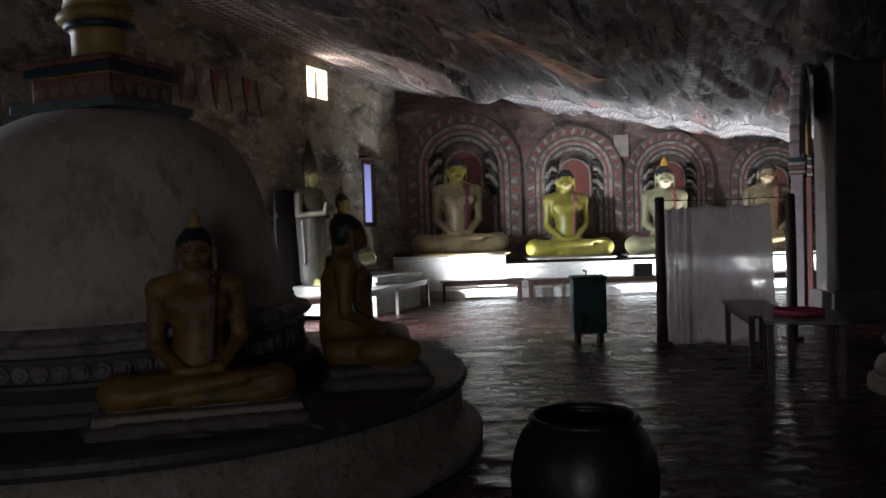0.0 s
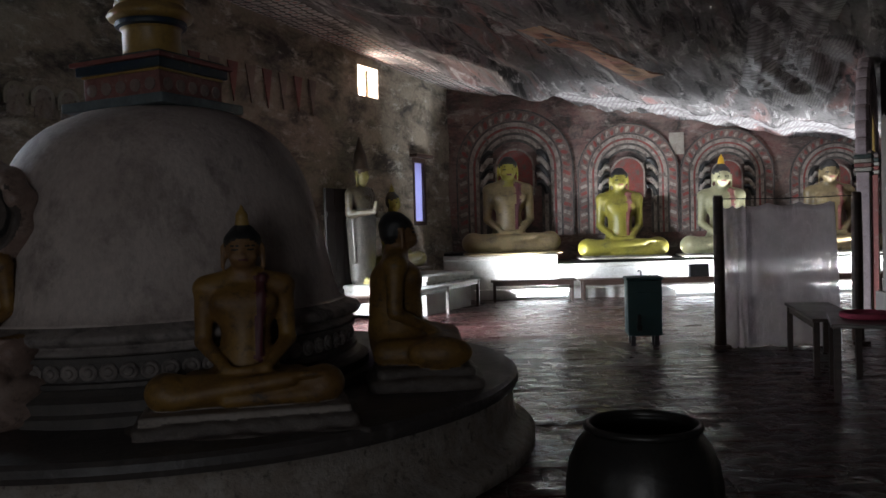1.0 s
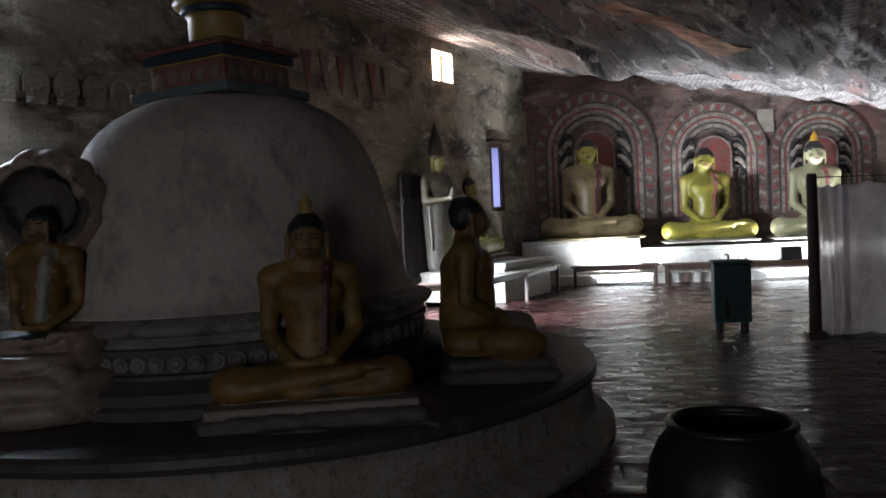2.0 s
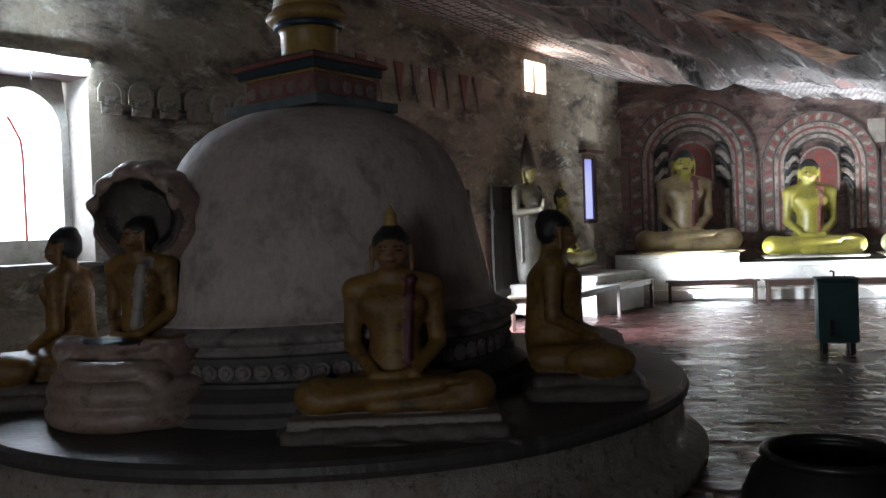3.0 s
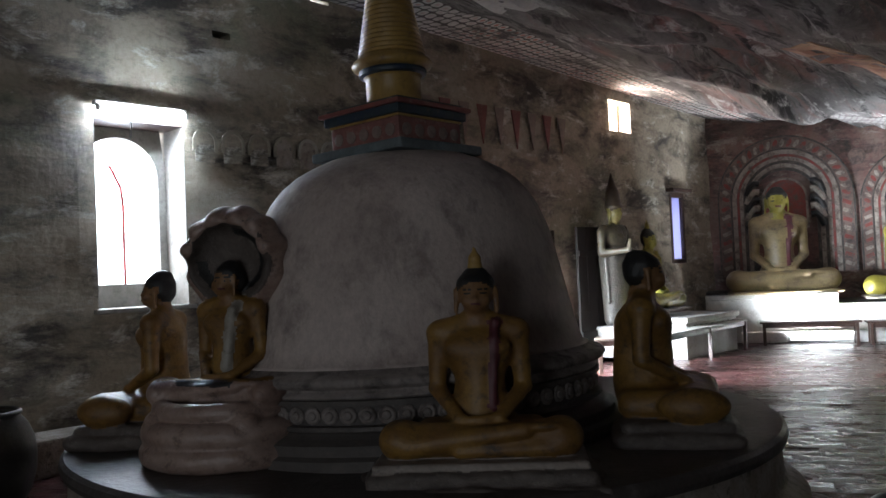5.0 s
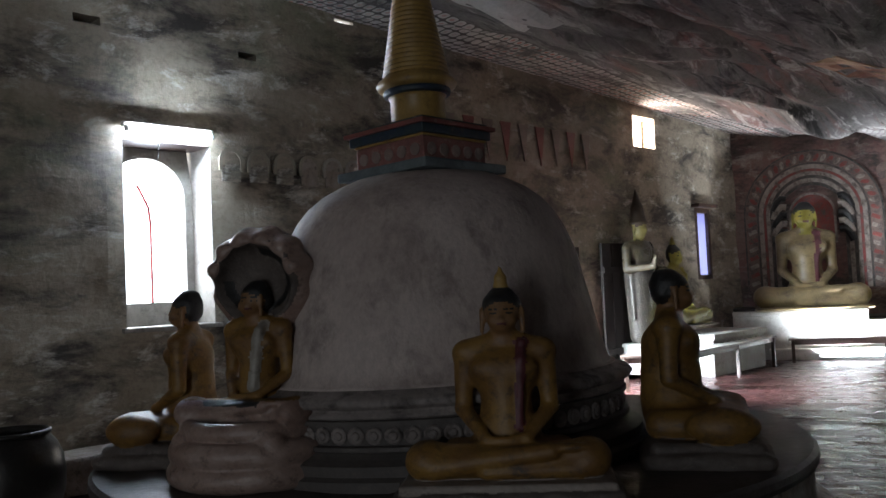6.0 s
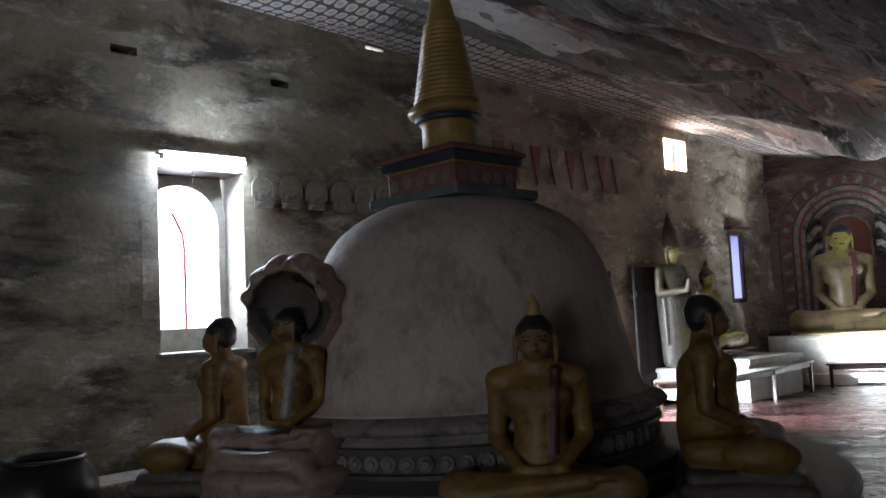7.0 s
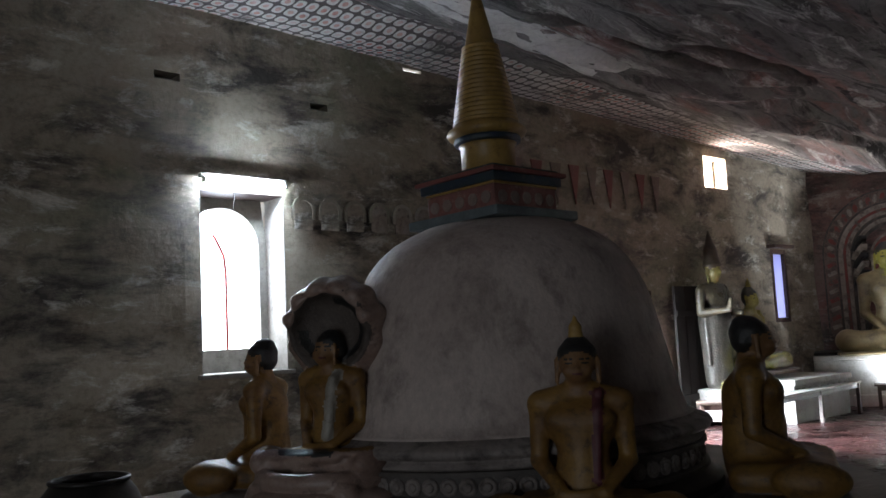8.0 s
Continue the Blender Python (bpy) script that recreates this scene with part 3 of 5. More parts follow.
def build_stupa():
    s = thing("stupa", pose(STUPA.x, STUPA.y, 0.556, 0, -1.2, 0), "pale weathered bell-shaped stupa with a gilded ringed spire", "stupa")
    # the plinth's dark colour holds both stains and the shade under the roundels
    part("plinth", lathe([(1.50, 0.0), (1.50, 0.06), (1.46, 0.08), (1.46, 0.14), (1.40, 0.17), (1.36, 0.20)], 96, wobble=0.006), DARK_PLASTER, s, "stained plinth, coloured darker for the shade below the band")
    # recess behind the roundels gets a dark colour for its shade
    part("petal_band", lathe([(1.36, 0.20), (1.38, 0.21), (1.38, 0.235), (1.33, 0.24), (1.33, 0.355), (1.37, 0.36), (1.37, 0.385), (1.34, 0.39)], 96), surface("dark_band_plaster", (0.11, 0.095, 0.085), (0.07, 0.06, 0.055), (0.17, 0.15, 0.135), 3, 30, 0.7, 0.4), s, "dark band with lotus roundels")
    part("base_moulding", lathe([(1.34, 0.39), (1.36, 0.41), (1.31, 0.43), (1.31, 0.445), (1.40, 0.46), (1.42, 0.49), (1.40, 0.52), (1.33, 0.54), (1.31, 0.56)], 96, wobble=0.006), MOULDING, s, smooth=True)
    bell = [(1.31, 0.56), (1.27, 0.575), (1.245, 0.66), (1.22, 0.76), (1.185, 0.90), (1.15, 1.05), (1.115, 1.20), (1.085, 1.34), (1.05, 1.46), (1.005, 1.57),
            (0.945, 1.67), (0.87, 1.76), (0.77, 1.84), (0.66, 1.90), (0.53, 1.955), (0.40, 1.985)]
    part("bell", lathe(bell, 96, wobble=0.008), PLASTER, s, "pale grey-pink plaster bell with patches and cracks", True)
    turn = pose(0, 0, 0, 0, 0, -21)
    part("square_slab", box((0.90, 0.90, 0.07), (0, 0, 2.005), 0.015, turn=turn), surface("blue_grey_paint", (0.16, 0.20, 0.21), (0.10, 0.12, 0.13), None, 4, 40, 0.6, 0.1), s)
    part("square_box", box((0.68, 0.68, 0.18), (0, 0, 2.125), 0.012, turn=turn), surface("faded_red_paint", (0.30, 0.13, 0.11), (0.20, 0.09, 0.08), (0.36, 0.27, 0.22), 6, 40, 0.6, 0.1), s, "faded red painted box")
    for k, (w, z, h, mt, label) in enumerate(((0.70, 2.222, 0.018, GOLDP, ""), (0.75, 2.262, 0.065, BLUE, "dark blue cornice band"), (0.81, 2.309, 0.032, REDP, "red cornice edge"), (0.72, 2.337, 0.026, DARKG, ""))):
        part("cornice", box((w, w, h), (0, 0, z), 0.008, turn=turn), mt, s, label)
    for i in range(4):
        q = turn @ pose(0, 0, 0, 0, 0, 90 * i)
        for j in range(5):
            bm = bmesh.new()
            lathe([(0.045, 0), (0.045, 0.008), (0.02, 0.012)], 12, bm)
            bm.transform(q @ Matrix.Translation((-0.26 + 0.13 * j, -0.340, 2.125)) @ pose(0, 0, 0, 90, 0, 0))
            part("rosette", bm, ROSE, s)
    part("neck", lathe([(0.235, 2.355), (0.215, 2.38), (0.205, 2.42), (0.205, 2.56), (0.22, 2.585)], 48), GOLDP, s, "gilded round neck", True)
    part("neck_band", lathe([(0.22, 2.585), (0.25, 2.595), (0.255, 2.615), (0.25, 2.632)], 48), BLUE, s, "blue band")
    part("collar", lathe([(0.25, 2.632), (0.29, 2.645), (0.305, 2.672), (0.29, 2.70), (0.262, 2.715), (0.25, 2.74)], 48), GOLDP, s, smooth=True)
    rings = []
    count = 17
    for k in range(count):
        z = 2.74 + 0.62 * k / count
        r = 0.245 - 0.115 * k / count
        rings += [(r - 0.012, z), (r + 0.006, z + 0.009), (r + 0.006, z + 0.024), (r - 0.014, z + 0.035)]
    rings += [(0.115, 3.37), (0.10, 3.44), (0.075, 3.56), (0.05, 3.68), (0.03, 3.78), (0.015, 3.83)]
    part("spire", lathe(rings, 48), GOLDP, s, "ringed gilded spire", True)
    # lotus roundels in the petal band
    for k in range(72):
        a = 2 * math.pi * k / 72
        bm = bmesh.new()
        lathe([(0.056, 0), (0.056, 0.012), (0.046, 0.020), (0.030, 0.015), (0.024, 0.026), (0.010, 0.029)], 10, bm)
        bm.transform(pose(0, 0, 0.297, 0, 0, math.degrees(a)) @ Matrix.Translation((1.33, 0, 0)) @ pose(0, 0, 0, 0, 90, 0) @ Matrix.Diagonal((0.95, 1.0, 1, 1)))
        part("roundel", bm, MOULDING, s)
    return s


build_stupa()


# ---------------------------------------------------------------- statues
def figure(flame=True, deep=0.0, sash=True, turn=0.0):
    """A seated figure with crossed legs, 1.14 m to the crown, looking along -y, as fields. deep: how much further the legs reach forward."""
    k = -0.15 - deep / 2
    g = [
        (slab((0, 0.04 - deep / 2, 0.10), (0.36, 0.18 + deep / 2, 0.10), 0.09), 0, 0),
        # the folded legs: a long roll from knee to knee, one shin and foot laid over it
        (limb((-0.405, k, 0.112), (0.405, k, 0.112), 0.108, 0.108), 0.03, 0),
        (ellipsoid((-0.410, k + 0.02, 0.115), (0.105, 0.15 + deep / 2, 0.118)), 0.04, 0),
        (ellipsoid((0.410, k + 0.02, 0.115), (0.105, 0.15 + deep / 2, 0.118)), 0.04, 0),
        (limb((-0.36, k - 0.06, 0.09), (0.22, k - 0.10, 0.175), 0.075, 0.05), 0.02, 0),
        (ellipsoid((0.30, k - 0.09, 0.195), (0.12, 0.045, 0.028)), 0.015, 0),
        (limb((0.36, k - 0.07, 0.07), (-0.10, k - 0.09, 0.06), 0.06, 0.045), 0.02, 0),
        # trunk
        (ellipsoid((0, 0.075, 0.22), (0.175, 0.165, 0.18)), 0.06, 0),
        (ellipsoid((0, 0.07, 0.40), (0.135, 0.165, 0.30)), 0.06, 0),
        (ellipsoid((0, 0.065, 0.62), (0.190, 0.158, 0.165)), 0.06, 0),
        (ellipsoid((-0.085, -0.035, 0.645), (0.085, 0.045, 0.06)), 0.05, 0), (ellipsoid((0.085, -0.035, 0.645), (0.085, 0.045, 0.06)), 0.05, 0),
        (limb((-0.195, 0.075, 0.735), (0.195, 0.075, 0.735), 0.074, 0.074), 0.05, 0),
        (limb((-0.20, 0.075, 0.755), (0, 0.06, 0.83), 0.05, 0.055), 0.05, 0), (limb((0.20, 0.075, 0.755), (0, 0.06, 0.83), 0.05, 0.055), 0.05, 0),
        # arms, with the hands laid one in the other
        (limb((-0.212, 0.075, 0.725), (-0.228, 0.085, 0.40), 0.058, 0.046), 0.03, 0), (limb((0.212, 0.075, 0.725), (0.228, 0.085, 0.40), 0.058, 0.046), 0.03, 0),
        (limb((-0.228, 0.075, 0.385), (-0.10, -0.15, 0.235), 0.048, 0.033), 0.02, 0), (limb((0.228, 0.075, 0.385), (0.10, -0.15, 0.235), 0.048, 0.033), 0.02, 0),
        (limb((-0.10, -0.155, 0.228), (0.05, -0.185, 0.218), 0.030, 0.016), 0.02, 0), (limb((0.10, -0.155, 0.240), (-0.05, -0.18, 0.235), 0.030, 0.016), 0.02, 0),
        # neck and head
        (limb((0, 0.065, 0.79), (0, 0.06, 0.89), 0.070, 0.060), 0.03, 1),
    ]
    cs, sn = math.cos(math.radians(turn)), math.sin(math.radians(turn))

    def at(x, y, z):
        return (cs * x - sn * (y - 0.02), 0.05 + sn * x + cs * (y - 0.02), z)

    g += [
        (ellipsoid(at(0, 0.010, 0.985), (0.092, 0.102, 0.118)), 0.02, 1),
        (ellipsoid(at(0, -0.030, 0.915), (0.064, 0.075, 0.062)), 0.03, 1),
        (ellipsoid(at(-0.045, -0.065, 0.935), (0.032, 0.03, 0.032)), 0.02, 1), (ellipsoid(at(0.045, -0.065, 0.935), (0.032, 0.03, 0.032)), 0.02, 1),
        (limb(at(0, -0.088, 0.995), at(0, -0.104, 0.952), 0.009, 0.013), 0.012, 1),
        (ellipsoid(at(0, -0.100, 0.914), (0.030, 0.013, 0.010)), 0.006, 1),
        (ellipsoid(at(0, 0.028, 1.032), (0.104, 0.106, 0.088)), 0.006, 2),
        (ellipsoid(at(0, 0.060, 0.975), (0.098, 0.068, 0.085)), 0.02, 2),
        (ellipsoid(at(0, 0.045, 1.105), (0.060, 0.065, 0.038)), 0.03, 2),
        (limb(at(-0.102, 0.015, 1.00), at(-0.108, 0.010, 0.862), 0.018, 0.013), 0.004, 1),
        (limb(at(0.102, 0.015, 1.00), at(0.108, 0.010, 0.862), 0.018, 0.013), 0.004, 1),
    ]
    if sash:
        g += [(limb((0.092, -0.074, 0.70), (0.070, -0.070, 0.29), 0.020, 0.019), 0.02, 3), (limb((0.092, -0.074, 0.70), (0.098, -0.01, 0.785), 0.019, 0.020), 0.02, 3),
              (limb((0.098, -0.02, 0.795), (0.10, 0.13, 0.80), 0.026, 0.026), 0.012, 3)]
    if flame:
        g += [(ellipsoid((0, 0.06, 1.150), (0.040, 0.040, 0.035)), 0.01, 4), (ellipsoid((0, 0.06, 1.19), (0.036, 0.032, 0.04)), 0.01, 4),
              (limb((0, 0.06, 1.20), (0, 0.06, 1.275), 0.024, 0.006), 0.012, 4)]
    return g


def face_paint(mid, index):
    """Dark eyes and brows, a reddish mouth and a straight hairline."""
    x, y, z = np.abs(mid[:, 0]), mid[:, 1], mid[:, 2]
    front = y < -0.030
    index[(index == 1) & front & (np.abs(x - 0.040) < 0.020) & (np.abs(z - 0.983 + 0.15 * np.abs(x - 0.04)) < 0.0055)] = 2
    index[(index == 1) & front & (np.abs(x - 0.042) < 0.026) & (np.abs(z - 1.008 + 0.25 * np.abs(x - 0.04)) < 0.0045)] = 2
    index[(index == 1) & (z > 1.045)] = 2
    index[(index == 1) & front & (x < 0.026) & (np.abs(z - 0.914) < 0.008)] = 3
    return index


LOW, HIGHC = (-0.68, -0.62, -0.26), (0.68, 0.36, 1.32)


def uneven(f, size, scale=7.0):
    """The field f with a lumpy, chipped face."""
    return lambda p: f(p) + size * (np.sin(p[..., 0] * scale + 1.3 * np.sin(p[..., 2] * 19)) * np.sin(p[..., 1] * scale * 1.3 + 2.0 * p[..., 0]) + 0.6 * np.sin(p[..., 0] * scale * 3.1 + p[..., 1] * 17) * np.sin(p[..., 2] * 41 + p[..., 0] * 9))


FLAT_BASE = [(slab((0, -0.09, -0.018), (0.535, 0.265, 0.030), 0.012), 0, 5), (uneven(slab((0, -0.09, -0.10), (0.575, 0.31, 0.065), 0.04), 0.012), 0.012, 6),
             (uneven(slab((0, -0.10, -0.145), (0.635, 0.37, 0.030), 0.028), 0.014), 0.03, 6)]
ROUND_BASE = [(uneven(slab((0, -0.08, -0.025), (0.47, 0.29, 0.045), 0.045), 0.006), 0.01, 6), (uneven(slab((0, -0.08, -0.105), (0.52, 0.34, 0.060), 0.055), 0.010), 0.01, 6)]
DIRTY_DARK = surface("dirty_base_dark_hollow", (0.13, 0.105, 0.09), (0.08, 0.064, 0.055), (0.20, 0.17, 0.15), 4, 30, 0.65, 0.5)
STRIP = surface("chipped_base_paint", (0.34, 0.29, 0.25), (0.24, 0.20, 0.17), (0.10, 0.08, 0.07), 5, 30, 0.6, 0.4)
NEAR = [OCHRE, FLESH, HAIR, MAROON, GOLDP, STRIP, DIRTY_DARK]
seated_flame = sculpt("seated_statue", figure() + FLAT_BASE, LOW, HIGHC, 0.0125, NEAR, face_paint)
seated_plain = sculpt("seated_statue", figure(flame=False, deep=0.07, sash=False, turn=10) + ROUND_BASE, LOW, HIGHC, 0.0135, NEAR, face_paint)


def statue(mesh, name, x, y, z, heading, scale, label, group="", wide=1.0, thick=1.0, tall=1.0):
    ob = new(name, mesh)
    ob.matrix_world = pose(x, y, z, 0, 0, heading) @ Matrix.Diagonal((scale * wide, scale * thick, scale * tall, 1))
    return tagged(ob, label, "statue", group)


RINGED = "seated statues round the stupa"
statue(seated_flame, "seated_statue", -1.285, 5.04, 0.555 + 0.108, 14, 0.87, "ochre-robed seated statue with a flame crown on a white-edged base", RINGED, 1.22, 1.1, 1.04)
statue(seated_plain, "seated_statue", -0.43, 6.25, 0.555 + 0.135, 97, 0.95, "ochre seated statue with black hair on a low worn base", RINGED, 1.1, 1.24, 0.99)
statue(seated_plain, "seated_statue", -3.98, 5.72, 0.555 + 0.150, -78, 0.94, "weathered ochre seated statue with black hair beside the window", RINGED, 1.1, 1.12)


def cobra_statue():
    g = figure(flame=False, deep=0.10, sash=False, turn=-36)
    g += [(limb((0.085, -0.070, 0.74), (0.03, -0.080, 0.30), 0.034, 0.040), 0.010, 5), (limb((0.085, -0.070, 0.74), (0.10, 0.10, 0.815), 0.034, 0.034), 0.012, 5)]
    # the spread hood: a thick hollow shell with raised heads round its rim, a neck down the back, and the coils below
    shell = carved(ellipsoid((0, 0.17, 1.16), (0.39, 0.23, 0.41)), ellipsoid((0, -0.06, 1.11), (0.335, 0.27, 0.36)))
    g += [(shell, 0.02, 6), (limb((0, 0.27, 0.05), (0, 0.28, 1.0), 0.15, 0.17), 0.05, 6)]
    for a in (-75, -45, -15, 15, 45, 75):
        sx, cz = math.sin(math.radians(a)), math.cos(math.radians(a))
        g.append((limb((0.22 * sx, 0.33, 1.05 + 0.20 * cz), (0.355 * sx, 0.17, 1.15 + 0.365 * cz), 0.045, 0.055), 0.05, 6))
        g.append((limb((0.355 * sx, 0.17, 1.15 + 0.365 * cz), (0.335 * sx, 0.02, 1.15 + 0.345 * cz), 0.058, 0.05), 0.09, 6))
    for a in (-150, -115, 115, 150):
        sx, cz = math.sin(math.radians(a)), math.cos(math.radians(a))
        g.append((limb((0.36 * sx, 0.16, 1.17 + 0.36 * cz), (0.27 * sx, 0.24, 0.93 + 0.3 * cz), 0.075, 0.06), 0.05, 6))
    g += [
        (uneven(ring_coil((0, -0.08, 0.00), 0.43, 0.075), 0.003), 0.012, 6),
        (uneven(ring_coil((0, -0.08, -0.165), 0.49, 0.100), 0.004), 0.012, 6),
        (uneven(ring_coil((0, -0.08, -0.335), 0.51, 0.095), 0.005), 0.03, 6),
        (slab((0, -0.08, -0.20), (0.44, 0.44, 0.22), 0.12), 0.01, 6),
    ]

    def paint(mid, index):
        index = face_paint(mid, index)
        index[(index == 0) & (mid[:, 2] < 0.215)] = 6
        reach = np.hypot(mid[:, 0], mid[:, 2] - 1.14)
        # the hollow of the hood takes a darker colour than its outside
        hollow = (index == 6) & (mid[:, 2] > 0.82) & (mid[:, 1] > 0.0) & (mid[:, 1] < 0.235) & (reach < 0.35)
        index[hollow] = 7
        index[hollow & (mid[:, 0] > 0.02) & (np.abs(reach - 0.24) < 0.028)] = 2
        index[hollow & (mid[:, 0] < -0.10) & (mid[:, 2] < 1.14) & (np.abs(reach - 0.25) < 0.03)] = 2
        index[(index == 6) & (np.abs(mid[:, 2] - 0.205) < 0.03) & (np.hypot(mid[:, 0], mid[:, 1] + 0.08) < 0.33)] = 2
        return index

    return sculpt("cobra_hooded_statue", g, (-0.70, -0.76, -0.46), (0.70, 0.62, 1.66), 0.0148, [OCHRE, FLESH, HAIR, MAROON, GOLDP, PALE, COBRA, DIRTY_DARK], paint)


statue(cobra_statue(), "cobra_hooded_statue", -3.00, 5.18, 0.555 + 0.343, 2, 0.80, "ochre seated statue under a cobra hood on pinkish coils", RINGED, 1.12)


def recoloured(mesh, mats):
    me = mesh.copy()
    for k, m in enumerate(mats):
        me.materials[k] = m
    return me


far_flat = [(slab((0, -0.06, -0.012), (0.52, 0.28, 0.016), 0.01), 0, 5)]
far_tan = sculpt("large_seated_statue", figure(flame=False, turn=-12) + far_flat, LOW, HIGHC, 0.019, [TAN, FLESH, HAIR, MAROON, GOLDP, TAN, STONE], face_paint)
far_tan = recoloured(far_tan, [TAN, YELLOW, HAIR, MAROON, GOLDP, TAN, STONE])
far_gold = sculpt("large_seated_statue", figure(flame=True) + far_flat, LOW, HIGHC, 0.019, [YELLOW, YELLOW, HAIR, MAROON, YELLOW, PALE, STONE], face_paint)
far_gold_plain = recoloured(far_tan, [YELLOW, YELLOW, HAIR, REDP, GOLDP, PALE, STONE])
ROW = "large seated statues along the red wall"
statue(far_tan, "large_seated_statue", 0.93, 19.15, 1.02, 4, 1.86, "large faded tan seated statue with black hair on a white ledge", ROW, 1.12)
statue(far_gold_plain, "large_seated_statue", 3.40, 19.2, 0.86, 0, 1.72, "large yellow seated statue with a red sash on a white ledge", ROW, 1.1)
CREAMY = surface("pale_yellow_paint", (0.36, 0.34, 0.20), (0.29, 0.27, 0.15), (0.16, 0.14, 0.08), 2, 30, 0.45, 0.12)
FLAMEGOLD = surface("golden_flame_paint", (0.70, 0.42, 0.02), (0.60, 0.34, 0.02), None, 4, 40, 0.4, 0.1)
statue(recoloured(far_gold, [CREAMY, CREAMY, HAIR, REDP, FLAMEGOLD, PALE, STONE]), "large_seated_statue", 5.66, 19.2, 0.86, -2, 1.74, "large yellow seated statue with a golden flame crown", ROW, 1.1)
statue(recoloured(far_tan, [TAN, TAN, HAIR, REDP, GOLDP, PALE, STONE]), "large_seated_statue", 8.02, 19.2, 0.845, -8, 1.78, "large dim tan seated statue near the painted pillar", ROW, 1.1)


# darker copy of the limewash, to offset the strong light from the door
DIMMED_WHITE = surface("dimmed_limewash", (0.36, 0.345, 0.32), (0.27, 0.255, 0.23), (0.15, 0.13, 0.105), 2.5, 25, 0.6, 0.3)


def standing_statue():
    """A crowned standing figure, 2.95 m tall, one forearm raised."""
    g = [
        (limb((-0.13, 0.05, 0.12), (-0.16, 0.05, 1.25), 0.17, 0.21), 0, 5), (limb((0.13, 0.05, 0.12), (0.16, 0.05, 1.25), 0.17, 0.21), 0.1, 5),
        (limb((0, 0.05, 0.2), (0, 0.05, 1.2), 0.20, 0.24), 0.1, 5),
        (ellipsoid((0, 0.05, 1.35), (0.29, 0.2, 0.25)), 0.08, 5), (ellipsoid((0, 0.05, 1.68), (0.33, 0.2, 0.27)), 0.08, 0),
        (limb((-0.30, 0.06, 1.82), (0.30, 0.06, 1.82), 0.105, 0.105), 0.07, 0),
        (limb((-0.38, 0.06, 1.78), (-0.42, 0.04, 1.38), 0.085, 0.075), 0.03, 0), (limb((0.38, 0.06, 1.78), (0.42, 0.04, 1.38), 0.085, 0.075), 0.03, 0),
        (limb((-0.42, 0.02, 1.38), (-0.22, -0.42, 1.42), 0.072, 0.055), 0.03, 0), (limb((0.42, 0.02, 1.38), (0.2, -0.38, 1.36), 0.072, 0.055), 0.03, 0),
        (limb((-0.22, -0.44, 1.42), (-0.2, -0.46, 1.60), 0.05, 0.04), 0.02, 0),
        (limb((-0.36, 0.0, 1.34), (-0.34, -0.02, 0.45), 0.05, 0.03), 0.03, 5), (limb((0.36, 0.0, 1.34), (0.34, -0.02, 0.45), 0.05, 0.03), 0.03, 5),
        (limb((0, 0.05, 1.85), (0, 0.03, 2.02), 0.09, 0.085), 0.04, 1),
        (ellipsoid((0, 0.0, 2.13), (0.135, 0.15, 0.18)), 0.02, 1), (ellipsoid((0, -0.15, 2.12), (0.02, 0.03, 0.045)), 0.012, 1),
        (limb((0, 0.03, 2.27), (0, 0.04, 2.55), 0.165, 0.12), 0.01, 4), (limb((0, 0.04, 2.55), (0, 0.05, 2.92), 0.115, 0.015), 0.03, 4),
        (ring_coil((0, 0.02, 2.27), 0.15, 0.03), 0.01, 4),
        (limb((-0.15, 0.03, 2.2), (-0.16, 0.02, 1.95), 0.03, 0.02), 0.01, 1), (limb((0.15, 0.03, 2.2), (0.16, 0.02, 1.95), 0.03, 0.02), 0.01, 1),
        (limb((-0.12, -0.05, 0.06), (-0.13, -0.25, 0.05), 0.07, 0.05), 0.03, 1), (limb((0.12, -0.05, 0.06), (0.13, -0.25, 0.05), 0.07, 0.05), 0.03, 1),
        (slab((0, 0.0, -0.12), (0.42, 0.40, 0.11), 0.03), 0.0, 6), (slab((0, 0.0, -0.40), (0.50, 0.48, 0.18), 0.03), 0.0, 6),
    ]
    # trunk and robe colours are darkened to offset the near door light
    return sculpt("standing_statue", g, (-0.6, -0.62, -0.72), (0.6, 0.55, 3.0), 0.026, [surface("dark_tan_paint", (0.085, 0.07, 0.04), (0.05, 0.04, 0.025), (0.13, 0.11, 0.07), 5, 30, 0.30, 0.5), surface("olive_face_paint", (0.30, 0.26, 0.08), (0.22, 0.18, 0.06), None, 4, 40, 0.4, 0.1), HAIR, MAROON, surface("dark_crown_paint", (0.09, 0.065, 0.04), (0.06, 0.045, 0.03), None, 6, 40, 0.5, 0.2), surface("darkened_robe_paint", (0.085, 0.075, 0.06), (0.045, 0.04, 0.033), (0.17, 0.155, 0.13), 7, 30, 0.4, 0.6), DIMMED_WHITE])


statue(standing_statue(), "standing_statue", -1.90, 15.67, 0.62, 62, 0.92, "tall crowned standing statue with a robe darkened for shade on a white base")
statue(recoloured(far_gold, [YELLOW, YELLOW, HAIR, YELLOW, YELLOW, PALE, STONE]), "seated_statue", -1.36, 16.4, 0.86, 66, 1.28, "small bright yellow seated statue on a white plinth beside the window")


